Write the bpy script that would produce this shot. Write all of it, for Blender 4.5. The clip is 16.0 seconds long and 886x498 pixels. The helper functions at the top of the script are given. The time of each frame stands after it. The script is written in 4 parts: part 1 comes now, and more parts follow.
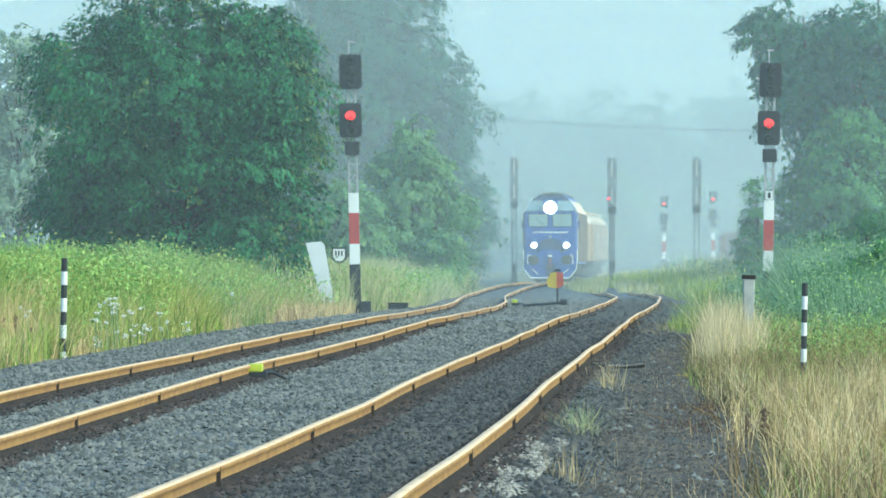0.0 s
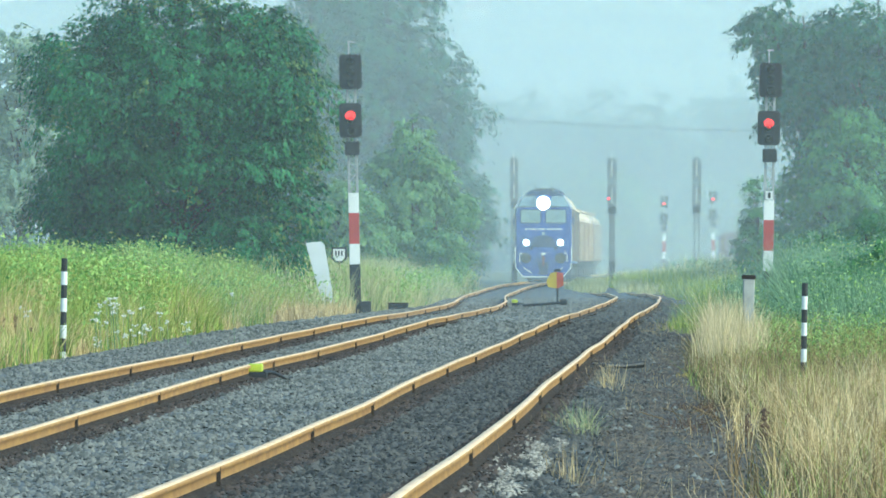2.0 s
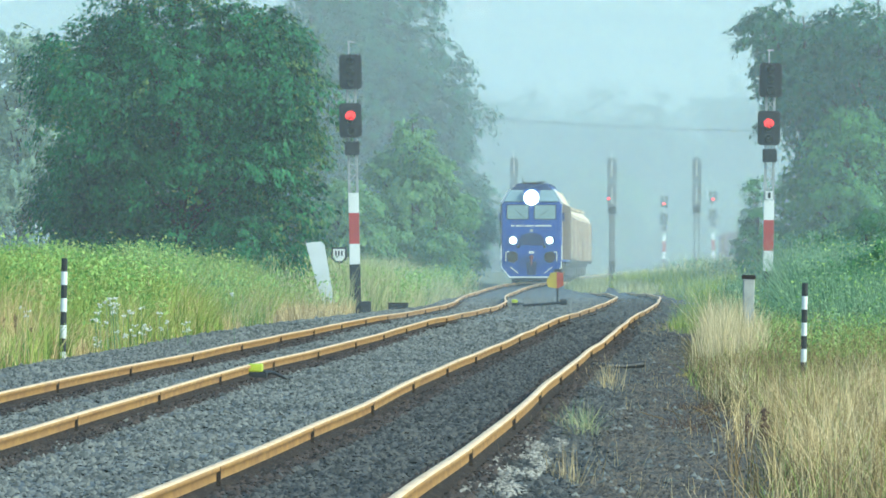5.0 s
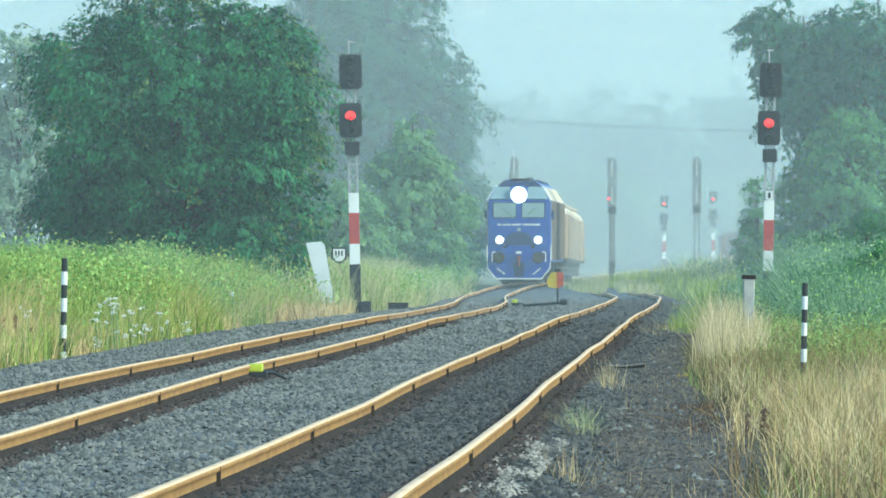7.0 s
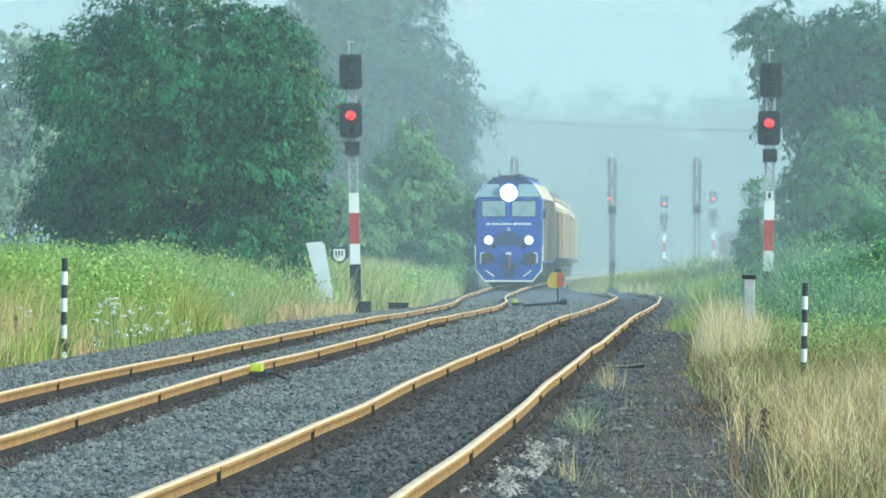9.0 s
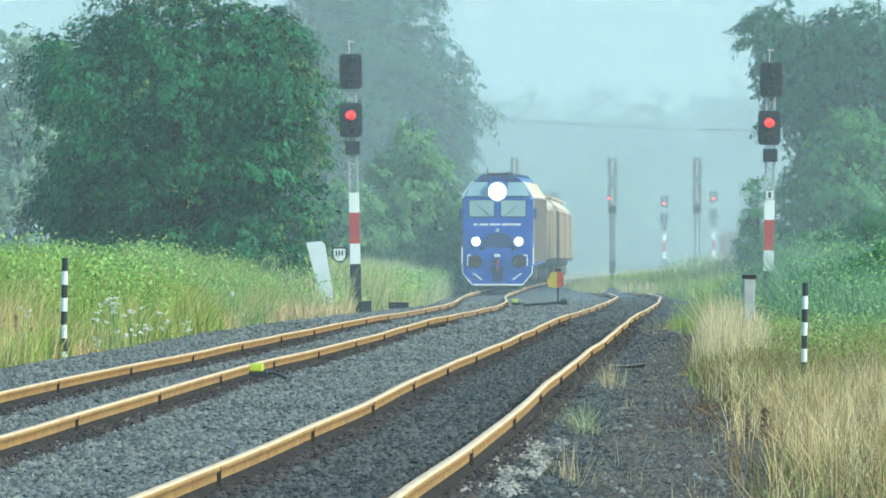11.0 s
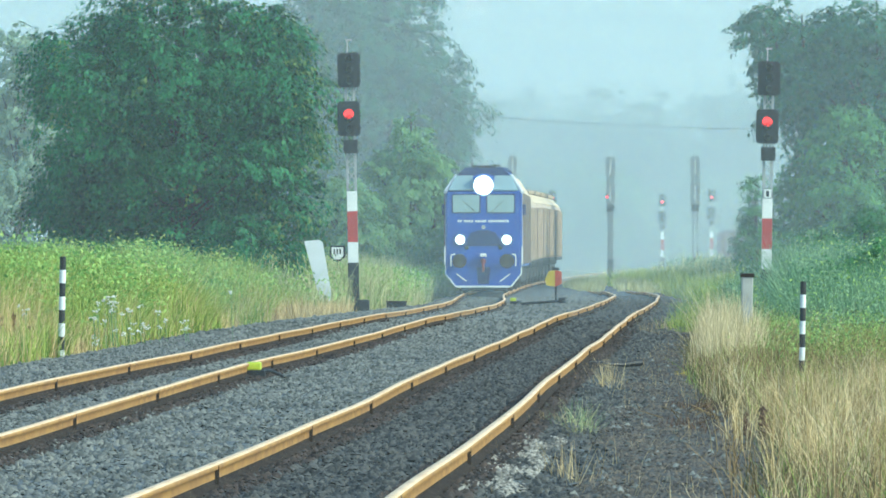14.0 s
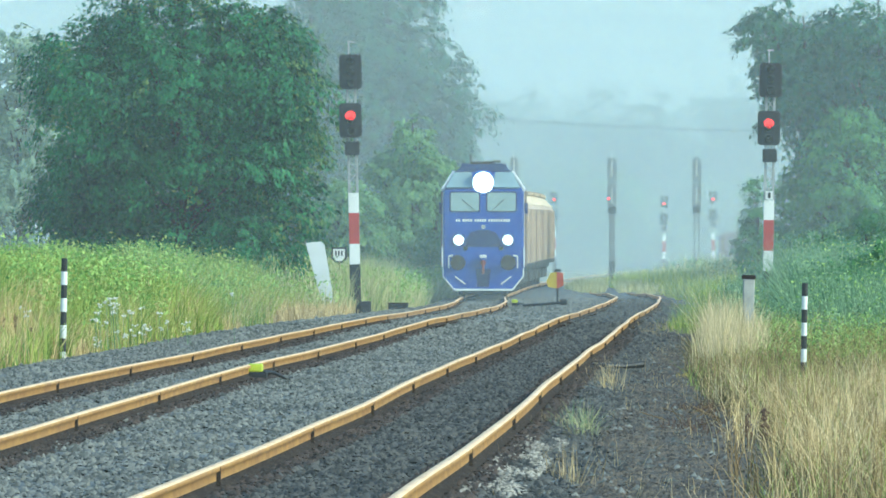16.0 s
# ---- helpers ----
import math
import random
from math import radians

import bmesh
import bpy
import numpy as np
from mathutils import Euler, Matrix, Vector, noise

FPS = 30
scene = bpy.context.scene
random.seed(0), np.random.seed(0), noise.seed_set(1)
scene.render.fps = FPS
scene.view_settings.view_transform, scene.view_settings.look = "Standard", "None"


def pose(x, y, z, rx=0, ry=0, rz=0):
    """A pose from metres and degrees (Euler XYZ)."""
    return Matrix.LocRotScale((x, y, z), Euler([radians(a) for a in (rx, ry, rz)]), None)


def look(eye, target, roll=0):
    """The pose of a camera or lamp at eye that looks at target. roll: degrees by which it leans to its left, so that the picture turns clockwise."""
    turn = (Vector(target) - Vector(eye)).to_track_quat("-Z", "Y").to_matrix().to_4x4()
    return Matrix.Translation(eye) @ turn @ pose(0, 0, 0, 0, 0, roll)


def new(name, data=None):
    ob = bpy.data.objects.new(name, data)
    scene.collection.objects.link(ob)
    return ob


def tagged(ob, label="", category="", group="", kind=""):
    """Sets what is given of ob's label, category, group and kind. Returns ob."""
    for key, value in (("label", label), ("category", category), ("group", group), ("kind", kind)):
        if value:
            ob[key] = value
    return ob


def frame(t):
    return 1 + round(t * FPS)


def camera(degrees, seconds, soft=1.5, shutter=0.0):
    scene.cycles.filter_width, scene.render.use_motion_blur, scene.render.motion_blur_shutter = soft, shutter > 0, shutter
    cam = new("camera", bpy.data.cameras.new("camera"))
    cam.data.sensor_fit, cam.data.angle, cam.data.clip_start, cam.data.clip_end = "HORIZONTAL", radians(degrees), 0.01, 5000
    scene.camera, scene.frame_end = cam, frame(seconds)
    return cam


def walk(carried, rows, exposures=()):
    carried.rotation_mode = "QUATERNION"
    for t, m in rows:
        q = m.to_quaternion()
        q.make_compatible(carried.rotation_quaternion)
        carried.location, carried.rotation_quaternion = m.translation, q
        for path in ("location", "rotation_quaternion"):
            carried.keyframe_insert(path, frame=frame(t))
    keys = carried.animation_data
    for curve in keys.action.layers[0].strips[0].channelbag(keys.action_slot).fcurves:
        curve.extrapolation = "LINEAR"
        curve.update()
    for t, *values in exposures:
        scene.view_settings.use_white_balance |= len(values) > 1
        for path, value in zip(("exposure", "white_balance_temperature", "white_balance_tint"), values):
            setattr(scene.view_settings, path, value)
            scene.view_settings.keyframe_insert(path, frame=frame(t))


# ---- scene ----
# ---- camera ----
FOCAL = 12000.0
EYE = (0.0, 0.0, 1.43)
cam = camera(2 * math.degrees(math.atan(784 / FOCAL)), 16.0, soft=1.7)


def aim(dx, dy):
    """The camera turned so that the view slides by that many 12000ths to the right and down."""
    return look(EYE, (-dx * 1000 / FOCAL, 1000, EYE[2] + dy * 1000 / FOCAL))


walk(cam, [(0.0, aim(0, 0)), (4.0, aim(0, 0)), (8.0, aim(0.3, 0)), (9.2, aim(0.5, 0)), (11.5, aim(0.8, -0.6)),
           (12.0, aim(1.0, 6)), (12.5, aim(5.5, 5)), (13.0, aim(5.2, 3.8)), (13.5, aim(1.4, 2.0)), (14.0, aim(-2.8, -3)),
           (14.5, aim(0.3, 0)), (15.0, aim(0, 0)), (16.0, aim(0, 0))], [(0.0, 0.68, 5250.0, -14.5), (16.0, 0.68, 5250.0, -14.5)])

# ---- light ----
world = bpy.data.worlds.new("sky")
scene.world = world
world.use_nodes = True
wn = world.node_tree
sky = wn.nodes.new("ShaderNodeTexSky")
sky.sky_type, sky.sun_disc = "NISHITA", False
SUN_EL, SUN_AZ = 32.0, 122.0
sky.sun_elevation, sky.sun_rotation = radians(SUN_EL), radians(SUN_AZ)
sky.air_density, sky.dust_density, sky.ozone_density = 1.0, 1.0, 2.0
wn.nodes["Background"].inputs["Strength"].default_value = 0.15
wn.links.new(sky.outputs[0], wn.nodes["Background"].inputs[0])
sun_data = bpy.data.lights.new("sun", "SUN")
sun_data.energy, sun_data.angle, sun_data.color = 2.6, radians(8), (1.0, 0.82, 0.60)
sun = new("sun", sun_data)
a, e = radians(SUN_AZ), radians(SUN_EL)
sun.matrix_world = look((0, 0, 0), (-math.sin(a) * math.cos(e), -math.cos(a) * math.cos(e), -math.sin(e)))

# ---- materials ----


def mat(name, col, rough=0.7, metal=0.0, col2=None, scale=8.0, bump=0.0, fine=60.0, island=0.0, emit=0.0, translucent=0.0, spec=0.5, coords="Object"):
    """A surface with two scales of variation, optional relief and per-piece variation."""
    m = bpy.data.materials.new(name)
    m.use_nodes = True
    nt = m.node_tree
    n, link = nt.nodes, nt.links.new
    b = n["Principled BSDF"]
    b.inputs["Roughness"].default_value, b.inputs["Metallic"].default_value = rough, metal
    b.inputs["Specular IOR Level"].default_value = spec
    col2 = col2 or tuple(c * 0.7 for c in col)
    tc = n.new("ShaderNodeTexCoord")
    n1 = n.new("ShaderNodeTexNoise")
    n1.inputs["Scale"].default_value, n1.inputs["Detail"].default_value = scale, 4
    n2 = n.new("ShaderNodeTexNoise")
    n2.inputs["Scale"].default_value, n2.inputs["Detail"].default_value = fine, 3
    link(tc.outputs[coords], n1.inputs["Vector"])
    link(tc.outputs[coords], n2.inputs["Vector"])
    mx = n.new("ShaderNodeMath")
    mx.operation = "MULTIPLY_ADD"
    mx.inputs[1].default_value, mx.inputs[2].default_value = 0.4, -0.2
    link(n2.outputs["Fac"], mx.inputs[0])
    ad = n.new("ShaderNodeMath")
    ad.operation = "ADD"
    link(n1.outputs["Fac"], ad.inputs[0])
    link(mx.outputs[0], ad.inputs[1])
    out = ad
    if island:
        g = n.new("ShaderNodeNewGeometry")
        ma = n.new("ShaderNodeMath")
        ma.operation = "MULTIPLY_ADD"
        ma.inputs[1].default_value, ma.inputs[2].default_value = island, -island / 2
        link(g.outputs["Random Per Island"], ma.inputs[0])
        ad2 = n.new("ShaderNodeMath")
        ad2.operation = "ADD"
        link(ad.outputs[0], ad2.inputs[0])
        link(ma.outputs[0], ad2.inputs[1])
        out = ad2
    r = n.new("ShaderNodeValToRGB")
    r.color_ramp.elements[0].position, r.color_ramp.elements[1].position = 0.3, 0.7
    r.color_ramp.elements[0].color, r.color_ramp.elements[1].color = (*col2, 1), (*col, 1)
    link(out.outputs[0], r.inputs[0])
    link(r.outputs[0], b.inputs["Base Color"])
    if bump:
        bp = n.new("ShaderNodeBump")
        bp.inputs["Strength"].default_value, bp.inputs["Distance"].default_value = bump, 0.03
        link(n2.outputs["Fac"], bp.inputs["Height"])
        link(bp.outputs[0], b.inputs["Normal"])
    if emit:
        b.inputs["Emission Color"].default_value = (*col, 1)
        b.inputs["Emission Strength"].default_value = emit
    if translucent:
        t = n.new("ShaderNodeBsdfTranslucent")
        link(r.outputs[0], t.inputs["Color"])
        ms = n.new("ShaderNodeMixShader")
        ms.inputs[0].default_value = translucent
        link(b.outputs[0], ms.inputs[1])
        link(t.outputs[0], ms.inputs[2])
        link(ms.outputs[0], n["Material Output"].inputs["Surface"])
    return m


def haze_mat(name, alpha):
    """A sheet standing in for hazy air: lets most light through and scatters the rest."""
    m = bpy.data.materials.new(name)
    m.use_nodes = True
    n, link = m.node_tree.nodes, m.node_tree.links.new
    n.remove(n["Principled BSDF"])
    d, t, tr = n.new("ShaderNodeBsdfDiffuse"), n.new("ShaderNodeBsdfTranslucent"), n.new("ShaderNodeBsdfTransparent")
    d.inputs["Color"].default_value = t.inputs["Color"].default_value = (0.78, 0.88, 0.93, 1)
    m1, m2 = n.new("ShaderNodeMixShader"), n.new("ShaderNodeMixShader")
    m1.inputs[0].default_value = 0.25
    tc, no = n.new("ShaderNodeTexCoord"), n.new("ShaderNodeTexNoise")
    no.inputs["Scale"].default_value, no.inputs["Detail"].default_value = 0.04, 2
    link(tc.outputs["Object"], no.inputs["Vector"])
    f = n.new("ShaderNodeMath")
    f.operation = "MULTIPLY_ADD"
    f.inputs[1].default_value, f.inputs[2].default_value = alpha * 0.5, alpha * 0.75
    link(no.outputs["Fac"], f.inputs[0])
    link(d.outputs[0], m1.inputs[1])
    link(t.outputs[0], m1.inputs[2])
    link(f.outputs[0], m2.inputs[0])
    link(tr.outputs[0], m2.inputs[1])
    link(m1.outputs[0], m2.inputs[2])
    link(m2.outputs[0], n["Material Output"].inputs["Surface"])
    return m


M_SOIL = mat("soil", (0.12, 0.10, 0.078), 0.95, col2=(0.045, 0.043, 0.036), scale=0.9, fine=25, bump=1.0)
M_MEADOW = mat("meadow_ground", (0.24, 0.23, 0.09), 0.95, col2=(0.10, 0.12, 0.045), scale=0.25, fine=6, bump=0.8)
M_BALLAST = mat("ballast_bed", (0.17, 0.19, 0.19), 0.9, col2=(0.06, 0.07, 0.075), scale=3.0, fine=22, bump=1.0)
M_STONE = mat("ballast_stone", (0.25, 0.25, 0.215), 0.85, col2=(0.08, 0.085, 0.075), scale=0.8, fine=30, island=0.58)
M_STONE_DARK = mat("oily_stone", (0.12, 0.115, 0.10), 0.85, col2=(0.03, 0.032, 0.03), scale=0.8, fine=30, island=0.9)
M_RAIL_SHADE = mat("rail_shade_stone", (0.085, 0.062, 0.048), 0.9, col2=(0.022, 0.017, 0.014), scale=0.8, fine=30, island=0.7)
M_CINDER = mat("cinder", (0.16, 0.13, 0.095), 0.9, col2=(0.05, 0.043, 0.034), scale=0.5, fine=20, island=0.9)
M_SAND = mat("sandy_grit", (0.48, 0.44, 0.36), 0.9, col2=(0.22, 0.20, 0.16), scale=0.5, fine=20, island=0.8)
M_RAIL_TOP = mat("rail_top_glint", (0.95, 0.72, 0.46), 0.6, 0.0, col2=(0.78, 0.52, 0.28), scale=3, fine=40, spec=0.15)
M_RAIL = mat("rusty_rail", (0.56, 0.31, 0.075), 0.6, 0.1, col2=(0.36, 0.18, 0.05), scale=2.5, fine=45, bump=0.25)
M_IRON = mat("dark_iron", (0.06, 0.045, 0.035), 0.95, 0.0, col2=(0.02, 0.017, 0.015), scale=6, fine=35, bump=0.8, spec=0.1)
M_BLACK = mat("black_enamel", (0.02, 0.021, 0.022), 0.5, scale=6)
M_GREY_HEAD = mat("weathered_grey_head", (0.19, 0.2, 0.2), 0.7, col2=(0.12, 0.13, 0.13), scale=4)
M_LENS_DARK = mat("dark_lens", (0.012, 0.013, 0.014), 0.2, scale=6)
M_MAST = mat("galvanised_steel", (0.42, 0.43, 0.42), 0.55, 0.4, col2=(0.3, 0.31, 0.3), scale=5, fine=40)
M_WHITE = mat("white_paint", (0.8, 0.8, 0.78), 0.5, col2=(0.66, 0.67, 0.64), scale=3, fine=30)
M_RED = mat("red_paint", (0.42, 0.06, 0.05), 0.5, col2=(0.3, 0.05, 0.045), scale=3, fine=30)
M_COUPLER = mat("dull_red_coupler", (0.2, 0.04, 0.04), 0.7, col2=(0.1, 0.03, 0.03), scale=8)
M_RED_LIGHT = mat("red_lamp_glass", (1.0, 0.03, 0.03), 0.3, emit=1.8)
M_HEAD_LIGHT = mat("headlight_glass", (1.0, 0.98, 0.95), 0.2, emit=14.0)
M_HEAD_LIGHT_BIG = mat("main_headlight_glass", (1.0, 0.98, 0.96), 0.2, emit=30.0)
M_GLARE_RING = mat("headlight_glare", (0.75, 0.85, 1.0), 0.2, emit=0.55)
M_BLUE = mat("blue_locomotive_paint", (0.018, 0.075, 0.43), 0.38, col2=(0.012, 0.045, 0.28), scale=1.3, fine=9, bump=0.05)
M_BLUE_DARK = mat("dark_blue_grille", (0.008, 0.02, 0.12), 0.5, scale=3)
M_GLASS = mat("windscreen_glass", (0.32, 0.42, 0.43), 0.1, col2=(0.25, 0.34, 0.35), scale=1, spec=1.0)
M_CREAM = mat("cream_grey_wagon_paint", (0.70, 0.55, 0.40), 0.55, col2=(0.47, 0.37, 0.27), scale=0.8, fine=8)
M_SUNLIT_ROOF = mat("sunlit_roof", (0.93, 0.78, 0.52), 0.5, col2=(0.60, 0.44, 0.26), scale=0.8, fine=8)
M_RIB = mat("dark_wagon_rib", (0.21, 0.17, 0.13), 0.7, scale=2)
M_BOGIE = mat("grimy_bogie", (0.05, 0.048, 0.045), 0.8, scale=4)
M_YELLOW = mat("yellow_green_paint", (0.55, 0.62, 0.03), 0.5, col2=(0.4, 0.47, 0.03), scale=6)
M_SIGN_YELLOW = mat("sign_yellow", (0.5, 0.38, 0.04), 0.5, scale=6)
M_SIGN_RED = mat("sign_red", (0.42, 0.085, 0.045), 0.5, scale=6)
M_CONCRETE = mat("weathered_concrete", (0.45, 0.45, 0.42), 0.9, col2=(0.3, 0.3, 0.28), scale=3, fine=40, bump=0.4)
M_SLAB = mat("pale_painted_board", (0.62, 0.64, 0.64), 0.7, col2=(0.5, 0.52, 0.52), scale=2, fine=25)
M_BARK = mat("bark", (0.05, 0.046, 0.036), 0.95, scale=4, fine=20, bump=0.8)
M_WAGON_BROWN = mat("brown_wagon_paint", (0.10, 0.035, 0.035), 0.7, scale=1.5)
LEAF = dict(rough=0.55, island=0.4, translucent=0.28, scale=0.5, fine=3, spec=0.25)
M_LEAF = mat("cherry_leaf", (0.066, 0.25, 0.085), col2=(0.008, 0.055, 0.026), **LEAF)
M_LEAF_2 = mat("poplar_leaf", (0.065, 0.20, 0.09), col2=(0.014, 0.07, 0.035), **LEAF)
M_LEAF_3 = mat("willow_leaf", (0.32, 0.43, 0.28), col2=(0.13, 0.22, 0.14), **LEAF)
M_LEAF_4 = mat("bush_leaf", (0.16, 0.34, 0.10), col2=(0.045, 0.15, 0.05), **LEAF)
M_LEAF_5 = mat("light_green_leaf", (0.25, 0.41, 0.16), col2=(0.10, 0.23, 0.085), **LEAF)
M_SUNLIT_LEAF = mat("sunlit_leaf", (0.19, 0.29, 0.08), col2=(0.07, 0.15, 0.045), **LEAF)
M_GRASS = mat("green_grass", (0.52, 0.56, 0.13), 0.6, col2=(0.20, 0.30, 0.06), island=0.9, translucent=0.35, scale=0.35, fine=3, spec=0.2)
M_WEED = mat("lush_weed", (0.33, 0.46, 0.25), 0.6, col2=(0.12, 0.23, 0.12), island=0.9, translucent=0.35, scale=0.35, fine=3, spec=0.2)
M_DRY = mat("dry_grass", (0.86, 0.67, 0.34), 0.7, col2=(0.48, 0.34, 0.14), island=0.9, translucent=0.3, scale=0.4, fine=3, spec=0.2)
M_WEED_BRIGHT = mat("bright_weed_leaf", (0.50, 0.66, 0.18), 0.6, col2=(0.20, 0.36, 0.08), island=0.9, translucent=0.35, scale=0.35, fine=3, spec=0.2)
M_STRAW = mat("bleached_straw", (0.88, 0.73, 0.43), 0.7, col2=(0.56, 0.44, 0.22), island=0.8, translucent=0.35, scale=0.4, fine=3, spec=0.2)
M_OLIVE = mat("olive_undergrowth", (0.26, 0.22, 0.09), 0.7, col2=(0.09, 0.09, 0.035), island=0.9, translucent=0.3, scale=0.4, fine=3, spec=0.2)
M_TAN = mat("withered_grass", (0.40, 0.27, 0.12), 0.7, col2=(0.16, 0.11, 0.045), island=0.9, translucent=0.3, scale=0.4, fine=3, spec=0.2)
M_DOCK = mat("rusty_seed", (0.15, 0.085, 0.045), 0.8, col2=(0.08, 0.045, 0.025), island=0.8, scale=2, fine=20)
M_VERGE = mat("verge_grass", (0.70, 0.64, 0.34), 0.7, col2=(0.32, 0.37, 0.14), island=0.9, translucent=0.3, scale=0.4, fine=3, spec=0.2)
M_STALK = mat("brown_stalk", (0.3, 0.2, 0.1), 0.8, col2=(0.16, 0.1, 0.05), island=0.8, scale=0.4, fine=3)
M_FLOWER = mat("white_umbel", (0.86, 0.84, 0.72), 0.7, scale=4)
M_HILL = mat("distant_hillside", (0.34, 0.38, 0.24), 0.9, col2=(0.04, 0.08, 0.05), scale=0.009, fine=0.05)
M_PLASTER = mat("house_plaster", (0.7, 0.66, 0.6), 0.8, scale=0.5)
M_TILE = mat("roof_tile", (0.35, 0.13, 0.08), 0.8, scale=0.5)

# ---- mesh helpers ----
rng = np.random.default_rng(7)


def finish(name, me, material, parent=None, label="", smooth=False):
    me.materials.append(material)
    ob = new(name, me)
    if parent:
        ob.parent = parent
    if label:
        ob["label"] = label
    if smooth:
        me.polygons.foreach_set("use_smooth", [True] * len(me.polygons))
    return ob


def part(name, bm, material, parent=None, label="", smooth=False):
    """One mesh object from a bmesh, under a thing or a part."""
    bmesh.ops.recalc_face_normals(bm, faces=bm.faces)
    me = bpy.data.meshes.new(name)
    bm.to_mesh(me)
    bm.free()
    return finish(name, me, material, parent, label, smooth)


def arrays(name, verts, faces, material, parent=None, label="", smooth=False):
    """One mesh object from arrays of corners and equal-sided faces."""
    verts, faces = np.asarray(verts, np.float32), np.asarray(faces, np.int32)
    me = bpy.data.meshes.new(name)
    k = faces.shape[1]
    me.vertices.add(len(verts))
    me.vertices.foreach_set("co", verts.ravel())
    me.loops.add(faces.size)
    me.loops.foreach_set("vertex_index", faces.ravel())
    me.polygons.add(len(faces))
    me.polygons.foreach_set("loop_start", np.arange(0, faces.size, k, dtype=np.int32))
    me.update(calc_edges=True)
    me.validate()
    return finish(name, me, material, parent, label, smooth)


def box(bm, x0, x1, y0, y1, z0, z1, bevel=0.0):
    r = bmesh.ops.create_cube(bm, size=1.0, matrix=Matrix.Translation(((x0 + x1) / 2, (y0 + y1) / 2, (z0 + z1) / 2)) @ Matrix.Diagonal((x1 - x0, y1 - y0, z1 - z0, 1)))
    if bevel:
        es = list({ed for v in r["verts"] for ed in v.link_edges})
        bmesh.ops.bevel(bm, geom=es, offset=bevel, segments=2, affect="EDGES", profile=0.5)
    return bm


def rod(bm, p, q, r0, r1=None, sides=10):
    p, q = Vector(p), Vector(q)
    m = Matrix.Translation((p + q) / 2) @ (q - p).to_track_quat("Z", "Y").to_matrix().to_4x4()
    bmesh.ops.create_cone(bm, cap_ends=True, segments=sides, radius1=r0, radius2=r0 if r1 is None else r1, depth=(q - p).length, matrix=m)
    return bm


def prism(bm, outline, y0, y1, bevel=0.0):
    """An outline in x and z, drawn out from y0 to y1."""
    va = [bm.verts.new((x, y0, z)) for x, z in outline]
    vb = [bm.verts.new((x, y1, z)) for x, z in outline]
    n = len(outline)
    bm.faces.new(va)
    bm.faces.new(vb[::-1])
    for i in range(n):
        bm.faces.new((va[i], vb[i], vb[(i + 1) % n], va[(i + 1) % n]))
    if bevel:
        es = [ed for ed in bm.edges if (ed.verts[0].co.y == y0 and ed.verts[1].co.y == y0)]
        bmesh.ops.bevel(bm, geom=es, offset=bevel, segments=2, affect="EDGES", profile=0.5)
    return bm


def round_rect(x0, x1, z0, z1, r, n=4):
    pts = []
    for cx, cz, a0 in ((x1 - r, z1 - r, 0), (x0 + r, z1 - r, 90), (x0 + r, z0 + r, 180), (x1 - r, z0 + r, 270)):
        for i in range(n + 1):
            t = radians(a0 + 90 * i / n)
            pts.append((cx + r * math.cos(t), cz + r * math.sin(t)))
    return pts


def empty(name, label, category, m, group="", kind=""):
    ob = new(name)
    ob.empty_display_size = 0.2
    ob.matrix_world = m
    return tagged(ob, label, category, group, kind)


# ---- the lie of the line ----
YS = np.arange(-60.0, 1400.0, 0.5)


def smooth_line(pts, width=41):
    v = np.interp(YS, [p[0] for p in pts], [p[1] for p in pts])
    pad = np.concatenate([np.full(width, v[0]) - (v[1] - v[0]) * np.arange(width, 0, -1), v, np.full(width, v[-1]) + (v[-1] - v[-2]) * np.arange(1, width + 1)])
    k = np.hanning(width)
    return np.convolve(pad, k / k.sum(), "same")[width:-width]


LEFT = smooth_line([(-60, -7.5), (0, -5.7), (52, -4.15), (82, -3.2), (104, -2.25), (127, -1.4), (152, -0.45), (179, 0.65), (200, 1.1), (236, 1.4), (253, 1.6), (270, 2.06),
                    (287, 2.75), (307, 3.55), (324, 4.36), (362, 5.75), (436, 9.2), (520, 13.6), (700, 24), (1400, 66)])
RIGHT = smooth_line([(-60, -5.2), (0, -2.7), (39, -1.04), (58, -0.16), (70, 0.26), (86, 0.88), (108, 1.83), (130, 2.72), (150, 3.5), (177, 4.7), (200, 5.6), (215, 6.1), (240, 6.95), (262, 7.1),
                     (287, 6.85), (320, 6.1), (350, 5.4), (362, 5.76), (436, 9.2), (520, 13.6), (700, 24), (1400, 66)])
LEVEL = smooth_line([(-60, 0), (0, 0), (140, 0), (160, -0.05), (190, -0.1), (215, -0.17), (238, -0.25), (254, -0.28), (272, -0.28), (283, -0.21), (292, -0.17), (314, -0.145), (332, -0.18), (350, -0.27), (366, -0.38), (390, -0.42), (1400, -0.42)])


def lx(y):
    return np.interp(y, YS, LEFT)


def rx_(y):
    return np.interp(y, YS, RIGHT)


def lz(y):
    return np.interp(y, YS, LEVEL)


def slim_bed(y):
    return np.interp(y, [168, 215], [0.0, 2.0])


def ground_z(x, y):
    """The height of the ground beside the ballast."""
    l, r = lx(y), rx_(y)
    out_l, out_r = np.clip(l - 4.0 + slim_bed(y) - x, 0, None), np.clip(x - r - 1.9, 0, None)
    return lz(y) - 0.36 + 0.28 * np.clip(out_l / 3.5, 0, 1) + 0.12 * np.clip(out_r / 3.0, 0, 1) + 0.5 * np.clip((np.maximum(out_l, out_r) - 8) / 60, 0, 1)


